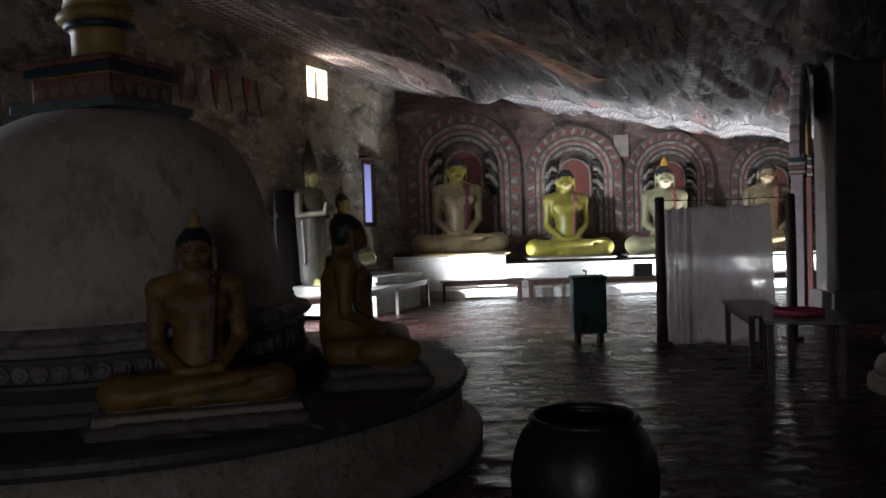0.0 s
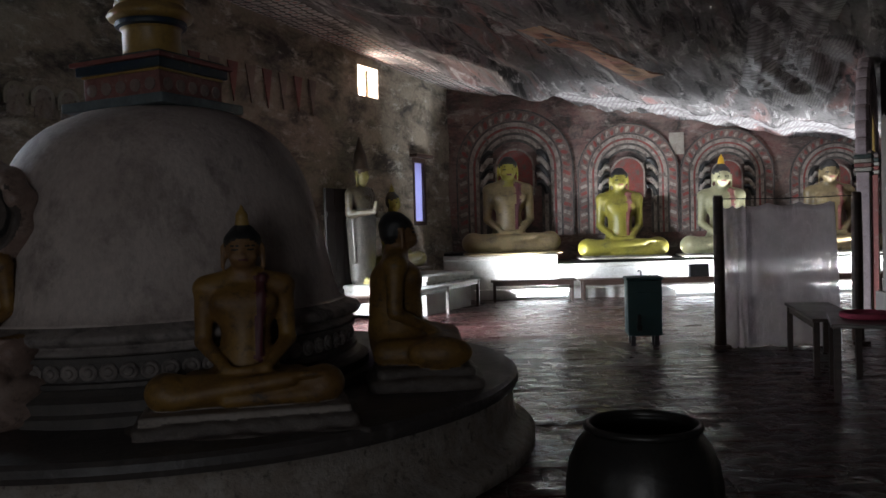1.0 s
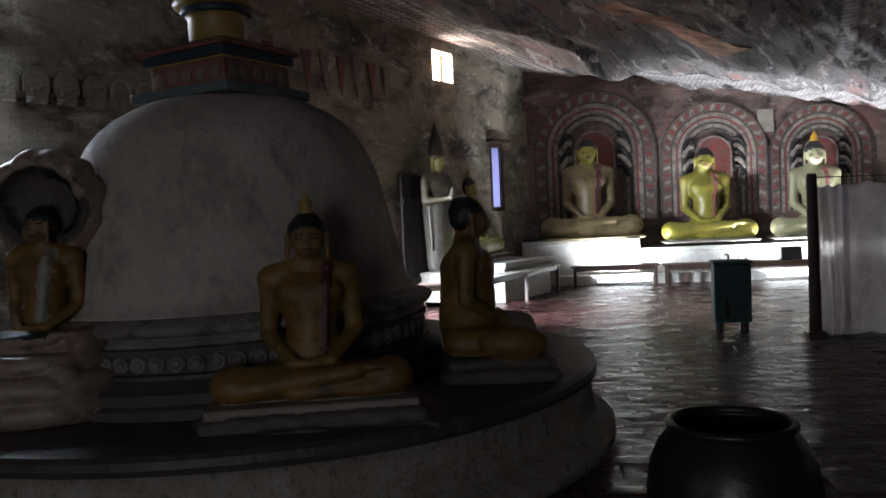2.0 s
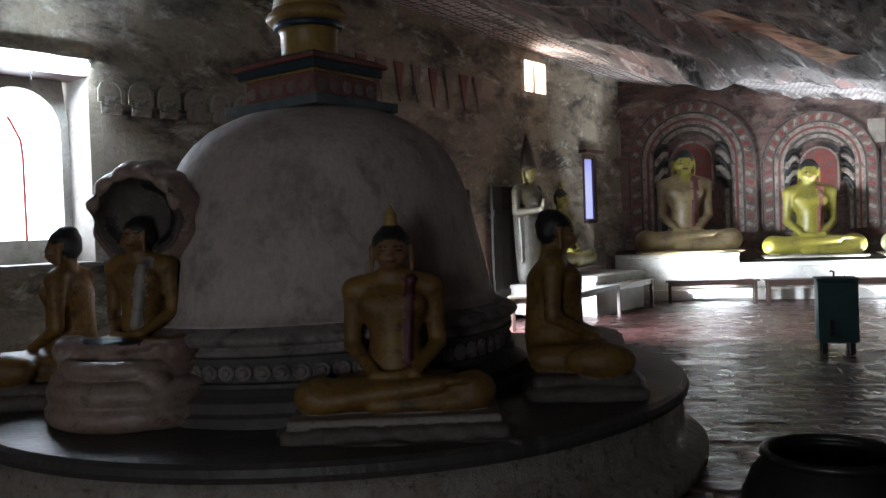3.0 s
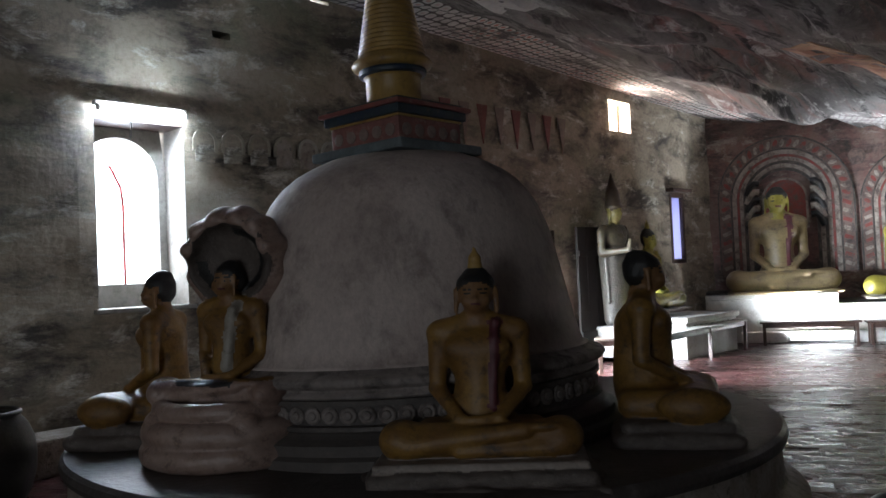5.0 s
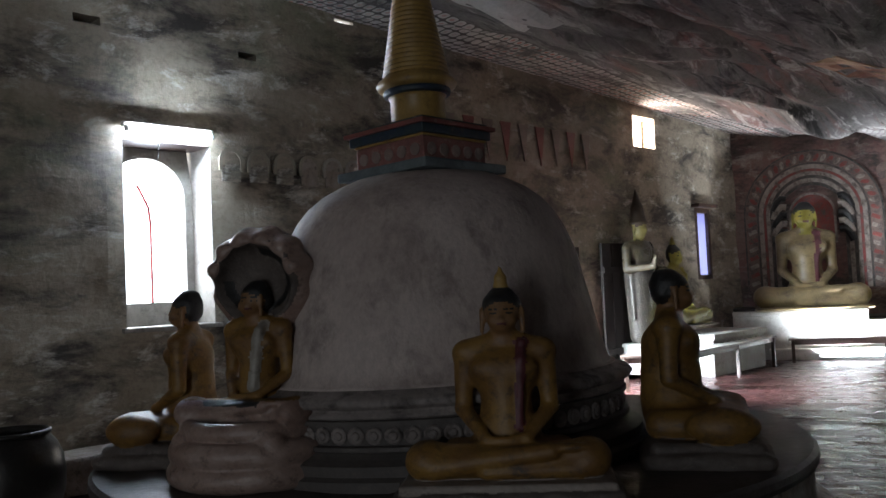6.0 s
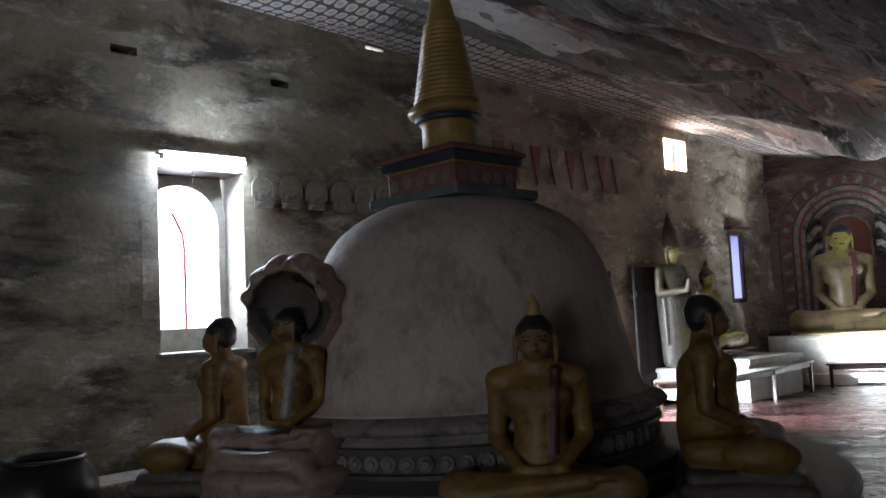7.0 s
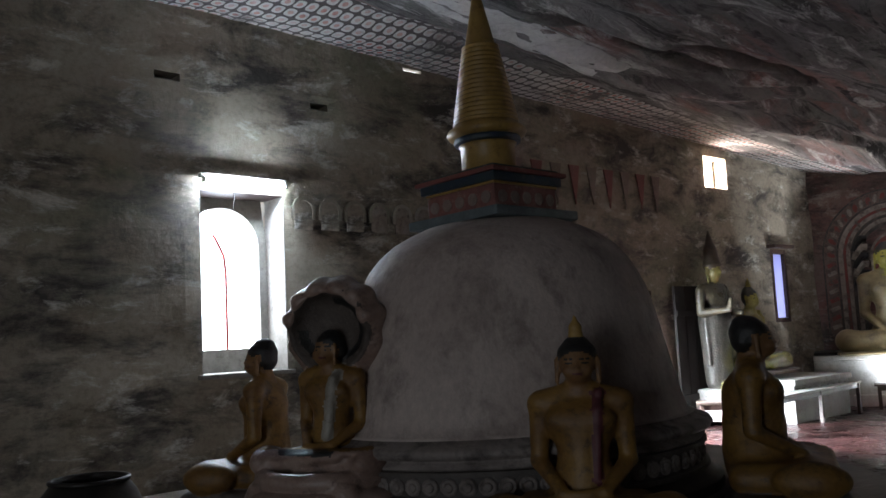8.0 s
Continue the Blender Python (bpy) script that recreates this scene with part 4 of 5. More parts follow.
# ---------------------------------------------------------------- ledge and plinths along the red wall
def ledges():
    for x0, x1, y0, top in ((-0.55, 1.92, 18.62, 0.97), (1.925, 9.9, 18.86, 0.74)):
        p = thing("statue_ledge", pose((x0 + x1) / 2, (y0 + 19.95) / 2, 0), "long white limewashed masonry ledge under the large statues", "ledge")
        w, d = x1 - x0, 19.95 - y0
        part("body", box((w, d, top - 0.10), (0, 0, (top - 0.10) / 2), 0.02), WHITE, p)
        part("coping", box((w, d + 0.06, 0.09), (0, -0.03, top - 0.05), 0.02), WHITE, p)
        # near-black strip puts the shade between coping and statues into colour
        part("dark_top", box((w - 0.02, d - 0.16, 0.06), (0, 0.06, top + 0.024), 0.015), IRON, p, "near-black strip for the shaded gap under the statues")
    step = solid("ledge_step", box((9.6, 0.34, 0.22), (4.9, 18.66, 0.11), 0.02), WHITE, Matrix(), "low white limewashed step before the ledge", "step")
    return step


ledges()


def low_plinth():
    m = WALL_M @ pose(9.95, -0.95, 0)
    p = thing("white_plinth", m, "white plastered plinth with a notched cornice by the wall", "plinth")
    part("body", box((2.0, 0.95, 0.62), (0.35, 0.0, 0.31), 0.02), DIMMED_WHITE, p)
    part("cornice", box((2.1, 1.05, 0.10), (0.35, 0, 0.67), 0.02), DIMMED_WHITE, p)
    # black plates on the face stand for the shade in the notches
    for k in range(9):
        part("notch_shade", box((0.08, 0.012, 0.06), (-0.55 + 0.22 * k, -0.478, 0.54), 0.003), IRON, p)
    return p


low_plinth()


# ---------------------------------------------------------------- painted halo arches on the red wall
def arch_band(r0, r1, legs, thick, segments=36, bm=None):
    """A raised arch with straight legs: outer radius r1, inner r0."""
    bm = bm or bmesh.new()
    path = [(-1, -legs)] + [(math.cos(math.pi - math.pi * k / segments), math.sin(math.pi - math.pi * k / segments)) for k in range(segments + 1)] + [(1, -legs)]
    rows = []
    for k, (cx, cz) in enumerate(path):
        leg = k in (0, len(path) - 1)
        row = []
        for r, y in ((r0, 0), (r0, -thick), (r1, -thick), (r1, 0)):
            row.append(bm.verts.new((cx * r, y, cz if leg else cz * r)))
        rows.append(row)
    for a, b in zip(rows, rows[1:]):
        for j in range(4):
            bm.faces.new((a[j], a[(j + 1) % 4], b[(j + 1) % 4], b[j]))
    bm.faces.new(rows[0]), bm.faces.new(list(reversed(rows[-1])))
    bmesh.ops.recalc_face_normals(bm, faces=bm.faces)
    return bm


ARCH_PALE = surface("faded_cream_band", (0.42, 0.37, 0.32), (0.32, 0.27, 0.23), (0.12, 0.09, 0.08), 2.5, 40, 0.65, 0.15, worn=0.46)
ARCH_DARK = surface("faded_dark_band", (0.085, 0.075, 0.066), (0.05, 0.05, 0.045), (0.16, 0.13, 0.11), 2.5, 40, 0.65, 0.15, worn=0.46)
ARCH_RED = surface("faded_red_band", (0.32, 0.07, 0.06), (0.22, 0.06, 0.05), (0.15, 0.115, 0.095), 2.5, 40, 0.65, 0.15, worn=0.46)
ARCH_ROSE = surface("faded_rose_band", (0.24, 0.165, 0.14), (0.17, 0.12, 0.105), (0.09, 0.075, 0.065), 2.5, 40, 0.65, 0.15, worn=0.47)


def halo_arch(x, z, r):
    p = thing("halo_arch", pose(x, BACK_Y - 0.05, z), "painted halo arch of red, cream and dark green bands", "wall painting", "halo arches on the red wall")
    legs = z - 1.35
    bands = ((1.00, 0.975, ARCH_DARK, 0.030), (0.97, 0.81, ARCH_ROSE, 0.022), (0.805, 0.78, ARCH_DARK, 0.028), (0.775, 0.71, ARCH_PALE, 0.020), (0.705, 0.67, ARCH_RED, 0.026), (0.665, 0.61, ARCH_PALE, 0.018),
             (0.605, 0.565, ARCH_DARK, 0.024), (0.56, 0.50, ARCH_PALE, 0.018), (0.495, 0.45, ARCH_DARK, 0.022))
    for r1, r0, mt, th in bands:
        part("band", arch_band(r * r0, r * r1, legs, th), mt, p)
    for k in range(27):
        a = math.pi * (k + 0.5) / 27
        bm = bmesh.new()
        lathe([(0.060 * r, 0), (0.060 * r, 0.006), (0.035 * r, 0.009)], 10, bm)
        bm.transform(Matrix.Translation((math.cos(a) * 0.88 * r, -0.022, math.sin(a) * 0.88 * r)) @ pose(0, 0, 0, 0, math.degrees(-a) + 25, 0) @ pose(0, 0, 0, 90, 0, 0) @ Matrix.Diagonal((1.1, 0.55, 1, 1)))
        part("scroll", bm, ARCH_PALE if k % 2 else ARCH_RED, p)
    for side in (-1, 1):
        for k in range(8):
            part("scroll", box((0.13 * r, 0.012, 0.06 * r), (side * 0.88 * r, -0.026, -0.1 * r - k * legs / 8.6), 0.004, turn=pose(0, 0, 0, 0, 22 * side, 0)), ARCH_PALE if k % 2 else ARCH_RED, p)
    # the halo proper, and fanned leaves beside the head
    part("halo", arch_band(0.0, 0.30 * r, legs * 0.4, 0.030), ARCH_RED, p, "red halo")
    part("halo_edge", arch_band(0.30 * r, 0.335 * r, legs * 0.4, 0.034), ARCH_PALE, p)
    for side in (-1, 1):
        for k in range(5):
            lift = -0.13 * r * k
            bm = tube_along([(side * 0.37 * r, -0.024, 0.26 * r + lift), (side * 0.44 * r, -0.03, 0.27 * r + lift), (side * 0.51 * r, -0.03, 0.21 * r + lift), (side * 0.56 * r, -0.024, 0.08 * r + lift)], 0.05 * r)
            part("leaf", bm, HAIR if k % 2 == 0 else ARCH_PALE, p)
    return p


halo_arch(1.12, 2.92, 1.36)
halo_arch(3.72, 2.72, 1.16)
halo_arch(5.98, 2.62, 1.08)
halo_arch(8.45, 2.45, 1.05)


def wall_roundel(x, z, r, mt):
    bm = lathe([(r, 0), (r, 0.012), (r * 0.7, 0.016), (r * 0.65, 0.010), (r * 0.3, 0.012)], 20)
    bm.transform(pose(0, 0, 0, 90, 0, 0))
    return solid("painted_roundel", bm, mt, pose(x, BACK_Y - 0.045, z), "small cream painted roundel on the red wall", "wall painting", "painted roundels")


wall_roundel(2.55, 3.72, 0.17, ARCH_ROSE)
solid("wall_mural", box((0.34, 0.02, 0.5), (0, 0, 0), 0.006), CREAM, pose(4.85, BACK_Y - 0.045, 3.38), "pale painted panel on the red wall", "wall painting")


# ---------------------------------------------------------------- painted rows on the entrance wall
def wall_rows():
    for k in range(6):
        p = thing("painted_halo", WALL_M @ pose(0.95 + 0.36 * k, -0.035, 3.24), "faded pale halo ring painted in a row on the wall", "wall painting", "row of faded halos")
        part("ring", arch_band(0.115, 0.155, 0.10, 0.02, 20), surface("faded_ring", (0.34, 0.31, 0.24), (0.24, 0.21, 0.16), None, 4, 40, 0.7, 0.1) if k < 4 else CREAM, p)
        part("torso_shape", arch_band(0.0, 0.12, 0.22, 0.014, 12), STONE if k > 2 else WALLP, p)
    for k in range(10):
        bm = bmesh.new()
        w, h = 0.24, 0.62 - 0.02 * (k % 3)
        a = [bm.verts.new(v) for v in ((-w / 2, 0, 0), (w / 2, 0, 0), (0.0, 0, -h))]
        b = [bm.verts.new((v.co.x, -0.02, v.co.z)) for v in a]
        bm.faces.new(a), bm.faces.new(list(reversed(b)))
        for i in range(3):
            bm.faces.new((a[i], b[i], b[(i + 1) % 3], a[(i + 1) % 3]))
        bmesh.ops.recalc_face_normals(bm, faces=bm.faces)
        solid("painted_pendant", bm, REDP if k % 2 == 0 else ROSE, WALL_M @ pose(4.1 + 0.42 * k, -0.03, 4.22), "faded red pendant triangle painted on the wall", "wall painting", "row of pendants")


wall_rows()


# ---------------------------------------------------------------- windows
def arched_window():
    p = thing("window_1", WALL_M, "deep whitewashed arched window bright with daylight, one bent red bar", "window", kind="structure")
    # panel with an arched opening at the outer side of the recess
    x0, x1, z0, z1, y = WIN[0], WIN[1], WIN[2], WIN[3], 0.42
    ox0, ox1, oz0, spring = x0 + 0.02, x1 - 0.10, 1.70, 2.86
    r = (ox1 - ox0) / 2
    cx = (ox0 + ox1) / 2
    inner = [(ox0, oz0), (ox0, spring)] + [(cx - r * math.cos(math.pi * k / 16), spring + 0.95 * r * math.sin(math.pi * k / 16)) for k in range(1, 16)] + [(ox1, spring), (ox1, oz0)]
    outer = [(x0, z0), (x0, spring)] + [(x0 + (x1 - x0) * k / 16, z1) for k in range(1, 16)] + [(x1, spring), (x1, z0)]
    bm = bmesh.new()
    rows = [[bm.verts.new((a, yy, b)) for a, b in loop] for loop, yy in ((outer, y), (inner, y), (inner, y + 0.14), (outer, y + 0.14))]
    for a, b in zip(rows, rows[1:] + rows[:1]):
        for k in range(len(inner)):
            j = (k + 1) % len(inner)
            bm.faces.new((a[k], a[j], b[j], b[k]))
    bmesh.ops.recalc_face_normals(bm, faces=bm.faces)
    lining = surface("window_limewash", (0.32, 0.30, 0.27), (0.24, 0.22, 0.19), (0.13, 0.11, 0.09), 3, 30, 0.7, 0.15)
    part("arched_panel", bm, lining, p, "whitewashed arched surround")
    part("jamb", box((0.012, 0.42, z1 - z0 - 0.02), (x1 - 0.004, 0.21, (z0 + z1) / 2), 0.002), lining, p)
    part("jamb", box((0.012, 0.42, z1 - z0 - 0.02), (x0 + 0.004, 0.21, (z0 + z1) / 2), 0.002), lining, p)
    # dark wood colour puts the shade below the tube into the head
    part("head", box((x1 - x0, 0.42, 0.012), ((x0 + x1) / 2, 0.21, z1 - 0.004), 0.002), DARKWOOD, p, "window head coloured dark for the shade under it")
    part("window_sill", box((x1 - x0 + 0.10, 0.50, 0.05), ((x0 + x1) / 2, 0.18, z0 - 0.012), 0.015), lining, p, "pale worn sill")
    red = surface("red_bar_paint", (0.45, 0.06, 0.05), (0.34, 0.05, 0.04), None, 6, 40, 0.5, 0.05)
    part("window_bar", tube_along([(cx + 0.07, 0.50, oz0), (cx + 0.07, 0.50, 2.55), (cx + 0.05, 0.50, 2.75), (cx - 0.05, 0.50, 2.95), (cx - 0.08, 0.50, 2.99)], 0.016), red, p, "bent red iron bar")
    return p


arched_window()


def tube_lamp():
    p = thing("tube_lamp", WALL_M @ pose(0.19, -0.13, 3.50) @ Matrix.Diagonal((0.93, 1, 1, 1)), "glowing fluorescent tube lamp fixed over the window", "lamp")
    part("housing", box((1.10, 0.07, 0.05), (0, 0.055, 0.035), 0.01), WHITE, p)
    bm = tube_along([(-0.50, 0, -0.02), (0.50, 0, -0.02)], 0.022, sides=12)
    part("tube", bm, TUBE, p, "lit white tube")
    for k in (-1, 1):
        part("end_cap", box((0.04, 0.05, 0.06), (0.52 * k, 0.005, -0.015), 0.008), WHITE, p)
    part("cable", tube_along([(-0.12, 0.06, -0.01), (-0.12, 0.065, -0.12), (-0.13, 0.07, -0.30)], 0.008), IRON, p)
    return p


tube_lamp()


def floor_lamps():
    for x, watts in FLOOR_LAMPS:
        p = thing("floor_tube_lamp", pose(x, 18.37, 0.0), "lit fluorescent tube lamp lying on the floor behind the bench", "lamp", "tube lamps behind the benches")
        part("housing", box((1.16, 0.07, 0.06), (0, 0, 0.035), 0.01), WHITE, p)
        part("tube", tube_along([(-0.55, 0, 0.092), (0.55, 0, 0.092)], 0.018, sides=12), DIMTUBE, p, "lit white tube")
        for k in (-1, 1):
            part("end_cap", box((0.04, 0.05, 0.07), (0.56 * k, 0, 0.085), 0.008), WHITE, p)


floor_lamps()


def small_windows():
    p = thing("window_2", WALL_M, "small high window bright with warm daylight", "window", kind="structure")
    x0, x1, z0, z1 = HIGH
    frame_mat = surface("weathered_frame", (0.45, 0.36, 0.28), (0.34, 0.26, 0.2), None, 5, 40, 0.65, 0.1)
    part("window_frame", box((0.05, 0.08, z1 - z0), (x0 + 0.025, 0.3, (z0 + z1) / 2), 0.008), frame_mat, p)
    part("window_frame", box((0.05, 0.08, z1 - z0), (x1 - 0.025, 0.3, (z0 + z1) / 2), 0.008), frame_mat, p)
    part("window_bar", box((0.045, 0.05, z1 - z0), ((x0 + x1) / 2, 0.3, (z0 + z1) / 2), 0.008), frame_mat, p)
    p = thing("window_3", WALL_M, "narrow wooden-framed window with a violet daylight pane", "window", kind="structure")
    x0, x1, z0, z1 = SLIT
    for x in (x0 + 0.04, x1 - 0.04):
        part("window_frame", box((0.09, 0.10, z1 - z0), (x, 0.04, (z0 + z1) / 2), 0.01), DARKWOOD, p)
    for z in (z0 + 0.04, z1 - 0.04):
        part("window_frame", box((x1 - x0 - 0.18, 0.10, 0.09), ((x0 + x1) / 2, 0.04, z), 0.01), DARKWOOD, p)
    # added pane; its lavender colour stands for the violet daylight outside
    pane_mat = bpy.data.materials.new("lavender_daylight_pane")
    pane_mat.use_nodes = True
    pt = pane_mat.node_tree
    frosted = pt.nodes.new("ShaderNodeBsdfTranslucent")
    frosted.inputs[0].default_value = (0.50, 0.50, 0.70, 1)
    pt.links.new(frosted.outputs[0], pt.nodes["Material Output"].inputs[0])
    pane = part("pane", box((x1 - x0 - 0.18, 0.012, z1 - z0 - 0.18), ((x0 + x1) / 2, 0.06, (z0 + z1) / 2), 0), pane_mat, p, "added translucent pane tinted for the violet daylight")
    part("window_hood", box((x1 - x0 + 0.2, 0.2, 0.07), ((x0 + x1) / 2, -0.06, z1 + 0.05), 0.01), DARKWOOD, p)
    return p


small_windows()


def doors():
    for k, h in enumerate((DOOR,)):
        p = thing(f"door_{k + 1}", WALL_M, "open doorway with a dark timber frame and daylight beyond", "door", kind="structure")
        for x in (h[0] + 0.05, h[1] - 0.05):
            part("door_frame", box((0.10, 0.14, h[3]), (x, 0.10, h[3] / 2), 0.01), DARKWOOD, p)
        part("door_frame", box((h[1] - h[0] - 0.2, 0.14, 0.10), ((h[0] + h[1]) / 2, 0.10, h[3] - 0.05), 0.01), DARKWOOD, p)

    # added unseen boards that keep the door's light off the near floor
    leaf = thing("light_screen", WALL_M @ pose(DOOR[0] + 0.10, -0.08, 0.02, 0, 0, -55), "added timber screen hidden behind the stupa that shades the foreground", "door")
    for k in range(5):
        part("board", box((0.248, 0.05, 2.2), (0.13 + 0.25 * k, 0, 1.1), 0.008), DARKWOOD, leaf)
    for z in (0.35, 1.1, 1.85):
        part("ledger", box((1.24, 0.035, 0.14), (0.63, -0.043, z), 0.006), DARKWOOD, leaf)


doors()
solid("wall_step", box((13.0, 0.55, 0.34), (-4.2, -0.30, 0.17), 0.03), STONE, WALL_M, "low plastered step along the cave wall", "step")


# ---------------------------------------------------------------- pots
def bronze_pot(x, y, scale, label):
    outer = [(0.10, 0.0), (0.20, 0.015), (0.27, 0.07), (0.325, 0.17), (0.357, 0.30), (0.362, 0.42), (0.345, 0.53), (0.310, 0.615), (0.268, 0.668), (0.256, 0.69)]
    inner = [(0.240, 0.692), (0.25, 0.66), (0.29, 0.61), (0.325, 0.52), (0.335, 0.40), (0.325, 0.28), (0.30, 0.17), (0.22, 0.08), (0.05, 0.04)]
    ob = thing("bronze_pot", pose(x, y, 0.0) @ Matrix.Scale(scale, 4), label, "pot", "bronze pots")
    part("bowl", lathe(outer + inner, 72, wobble=0.008), BRONZE, ob, smooth=True)
    part("rim", lathe([(0.244, 0.682), (0.262, 0.678), (0.276, 0.690), (0.274, 0.708), (0.256, 0.716), (0.241, 0.708), (0.244, 0.682)], 72, wobble=0.004, caps=False), BRONZE, ob, "thick rolled rim", True)
    return ob


bronze_pot(0.815, 4.12, 1.0, "large round dark bronze pot standing on the floor")
bronze_pot(-5.3, 5.35, 1.1, "large dark bronze pot between the platform and the wall")


# ---------------------------------------------------------------- donation box
def donation_box():
    p = thing("donation_box", pose(2.30, 11.45, 0, 0, 0, -4), "teal painted iron donation box on short legs", "box")
    part("body", box((0.44, 0.40, 0.72), (0, 0, 0.50), 0.012), TEAL, p)
    part("lid", box((0.47, 0.43, 0.04), (0, 0, 0.885), 0.012), TEAL, p)
    part("band", box((0.445, 0.012, 0.02), (0, -0.203, 0.70), 0.003), TEAL, p)
    for sx in (-1, 1):
        for sy in (-1, 1):
            part("leg", box((0.06, 0.06, 0.15), (0.15 * sx, 0.13 * sy, 0.07), 0.006), IRON, p)
    part("hasp", box((0.05, 0.03, 0.16), (-0.08, -0.215, 0.34), 0.008), IRON, p)
    part("padlock", box((0.07, 0.04, 0.08), (-0.08, -0.235, 0.25), 0.015), IRON, p)
    part("handle", tube_along([(-0.02, 0, 0.90), (-0.02, 0, 0.97), (-0.05, 0, 0.98), (-0.06, 0, 0.965)], 0.014), IRON, p)
    part("wire_handle", tube_along([(0.09, 0, 0.90), (0.11, 0, 0.955), (0.17, 0, 0.955), (0.20, 0, 0.90)], 0.006), IRON, p)
    return p


donation_box()


# ---------------------------------------------------------------- benches and tables
def bench(x0, y0, x1, y1, width, height, label, group, name="bench", legs=2, top=BENCHTOP, edge=DARKWOOD):
    """A bench whose middle line runs from (x0, y0) to (x1, y1)."""
    length = math.hypot(x1 - x0, y1 - y0)
    p = thing(name, pose((x0 + x1) / 2, (y0 + y1) / 2, 0, 0, 0, math.degrees(math.atan2(y1 - y0, x1 - x0))), label, "table" if "table" in name else "bench", group)
    part("top", box((length, width, 0.035), (0, 0, height - 0.018), 0.008), top, p)
    for s in (-1, 1):
        part("apron", box((length - 0.12, 0.025, 0.08), (0, s * (width / 2 - 0.05), height - 0.076), 0.004), edge, p)
    for k in range(legs):
        x = -length / 2 + 0.08 + (length - 0.16) * k / (legs - 1)
        for s in (-1, 1):
            part("leg", box((0.06, 0.06, height - 0.04), (x, s * (width / 2 - 0.05), (height - 0.04) / 2), 0.006), edge, p)
    return p


LONG = "offering benches before the ledge"
bench(0.45, 18.05, 2.22, 18.02, 0.42, 0.46, "long low dark wooden offering bench before the ledge", LONG, top=DARKWOOD)
bench(2.30, 18.02, 5.4, 17.98, 0.42, 0.44, "long low dark wooden offering bench before the ledge", LONG, top=DARKWOOD)
bench(5.5, 17.98, 8.6, 17.9, 0.42, 0.44, "long low dark wooden offering bench before the ledge", LONG, top=DARKWOOD)
bench(-1.15, 14.3, 0.05, 17.55, 0.42, 0.56, "long pale-topped wooden bench running along the wall", LONG, legs=3, top=DIMMED_WHITE)
bench(3.73, 8.82, 4.08, 10.55, 0.50, 0.60, "low wooden bench with a worn top", "tables near the curtain")
bench(3.48, 7.50, 3.82, 8.43, 0.70, 0.70, "worn wooden table with a pink cloth on it", "tables near the curtain", name="table")


def pink_tray():
    bm = lathe([(0.22, 0), (0.235, 0.015), (0.235, 0.05), (0.215, 0.055), (0.20, 0.03), (0.05, 0.028)], 40, wobble=0.03)
    return solid("pink_tray", bm, PINK, pose(3.65, 8.03, 0.701), "round pink cloth-covered tray on the table", "tray", smooth=True)


pink_tray()
# back plates are coloured dark for the shade inside the sockets
for h in NICHES:
    solid("niche_back", box((h[1] - h[0], 0.06, h[3] - h[2]), ((h[0] + h[1]) / 2, 0.24, (h[2] + h[3]) / 2), 0), DARK_PLASTER, WALL_M, "dark beam socket high in the wall", "niche", kind="structure")
# near-black colour gives the boards the darkness of the niche
NEAR_BLACK = surface("near_black_timber", (0.014, 0.012, 0.011), (0.022, 0.018, 0.016), None, 5, 40, 0.9, 0.3, gloss_var=0.05)
stele = thing("back_panel", WALL_M @ pose(8.48, -0.10, 0.0), "near-black upright boards standing for the dark niche behind the standing statue", "panel")
for k in range(3):
    part("board", box((0.27, 0.05, 2.36), (-0.28 + 0.28 * k, 0, 1.18), 0.008), NEAR_BLACK, stele)
for z in (0.5, 1.9):
    part("rail", box((0.82, 0.03, 0.10), (0, -0.041, z), 0.006), NEAR_BLACK, stele)
# the plate glows itself, since the deep gap lets no daylight be seen
solid("gap_glow", box((0.30, 0.01, 0.04), (2.70, 0.10, 5.19), 0), bpy.data.materials["bright_haze"], WALL_M, "small glowing plate standing for a chink of daylight in the wall", "gap", kind="structure")
bench(-2.05, 13.75, -0.95, 13.95, 0.30, 0.55, "narrow dark wooden bench before the standing statue", LONG)
solid("small_black_box", box((0.40, 0.2, 0.26), (0, 0, 0.13), 0.015), IRON, pose(4.78, 18.02, 0.44), "small black box standing on the offering bench", "box")


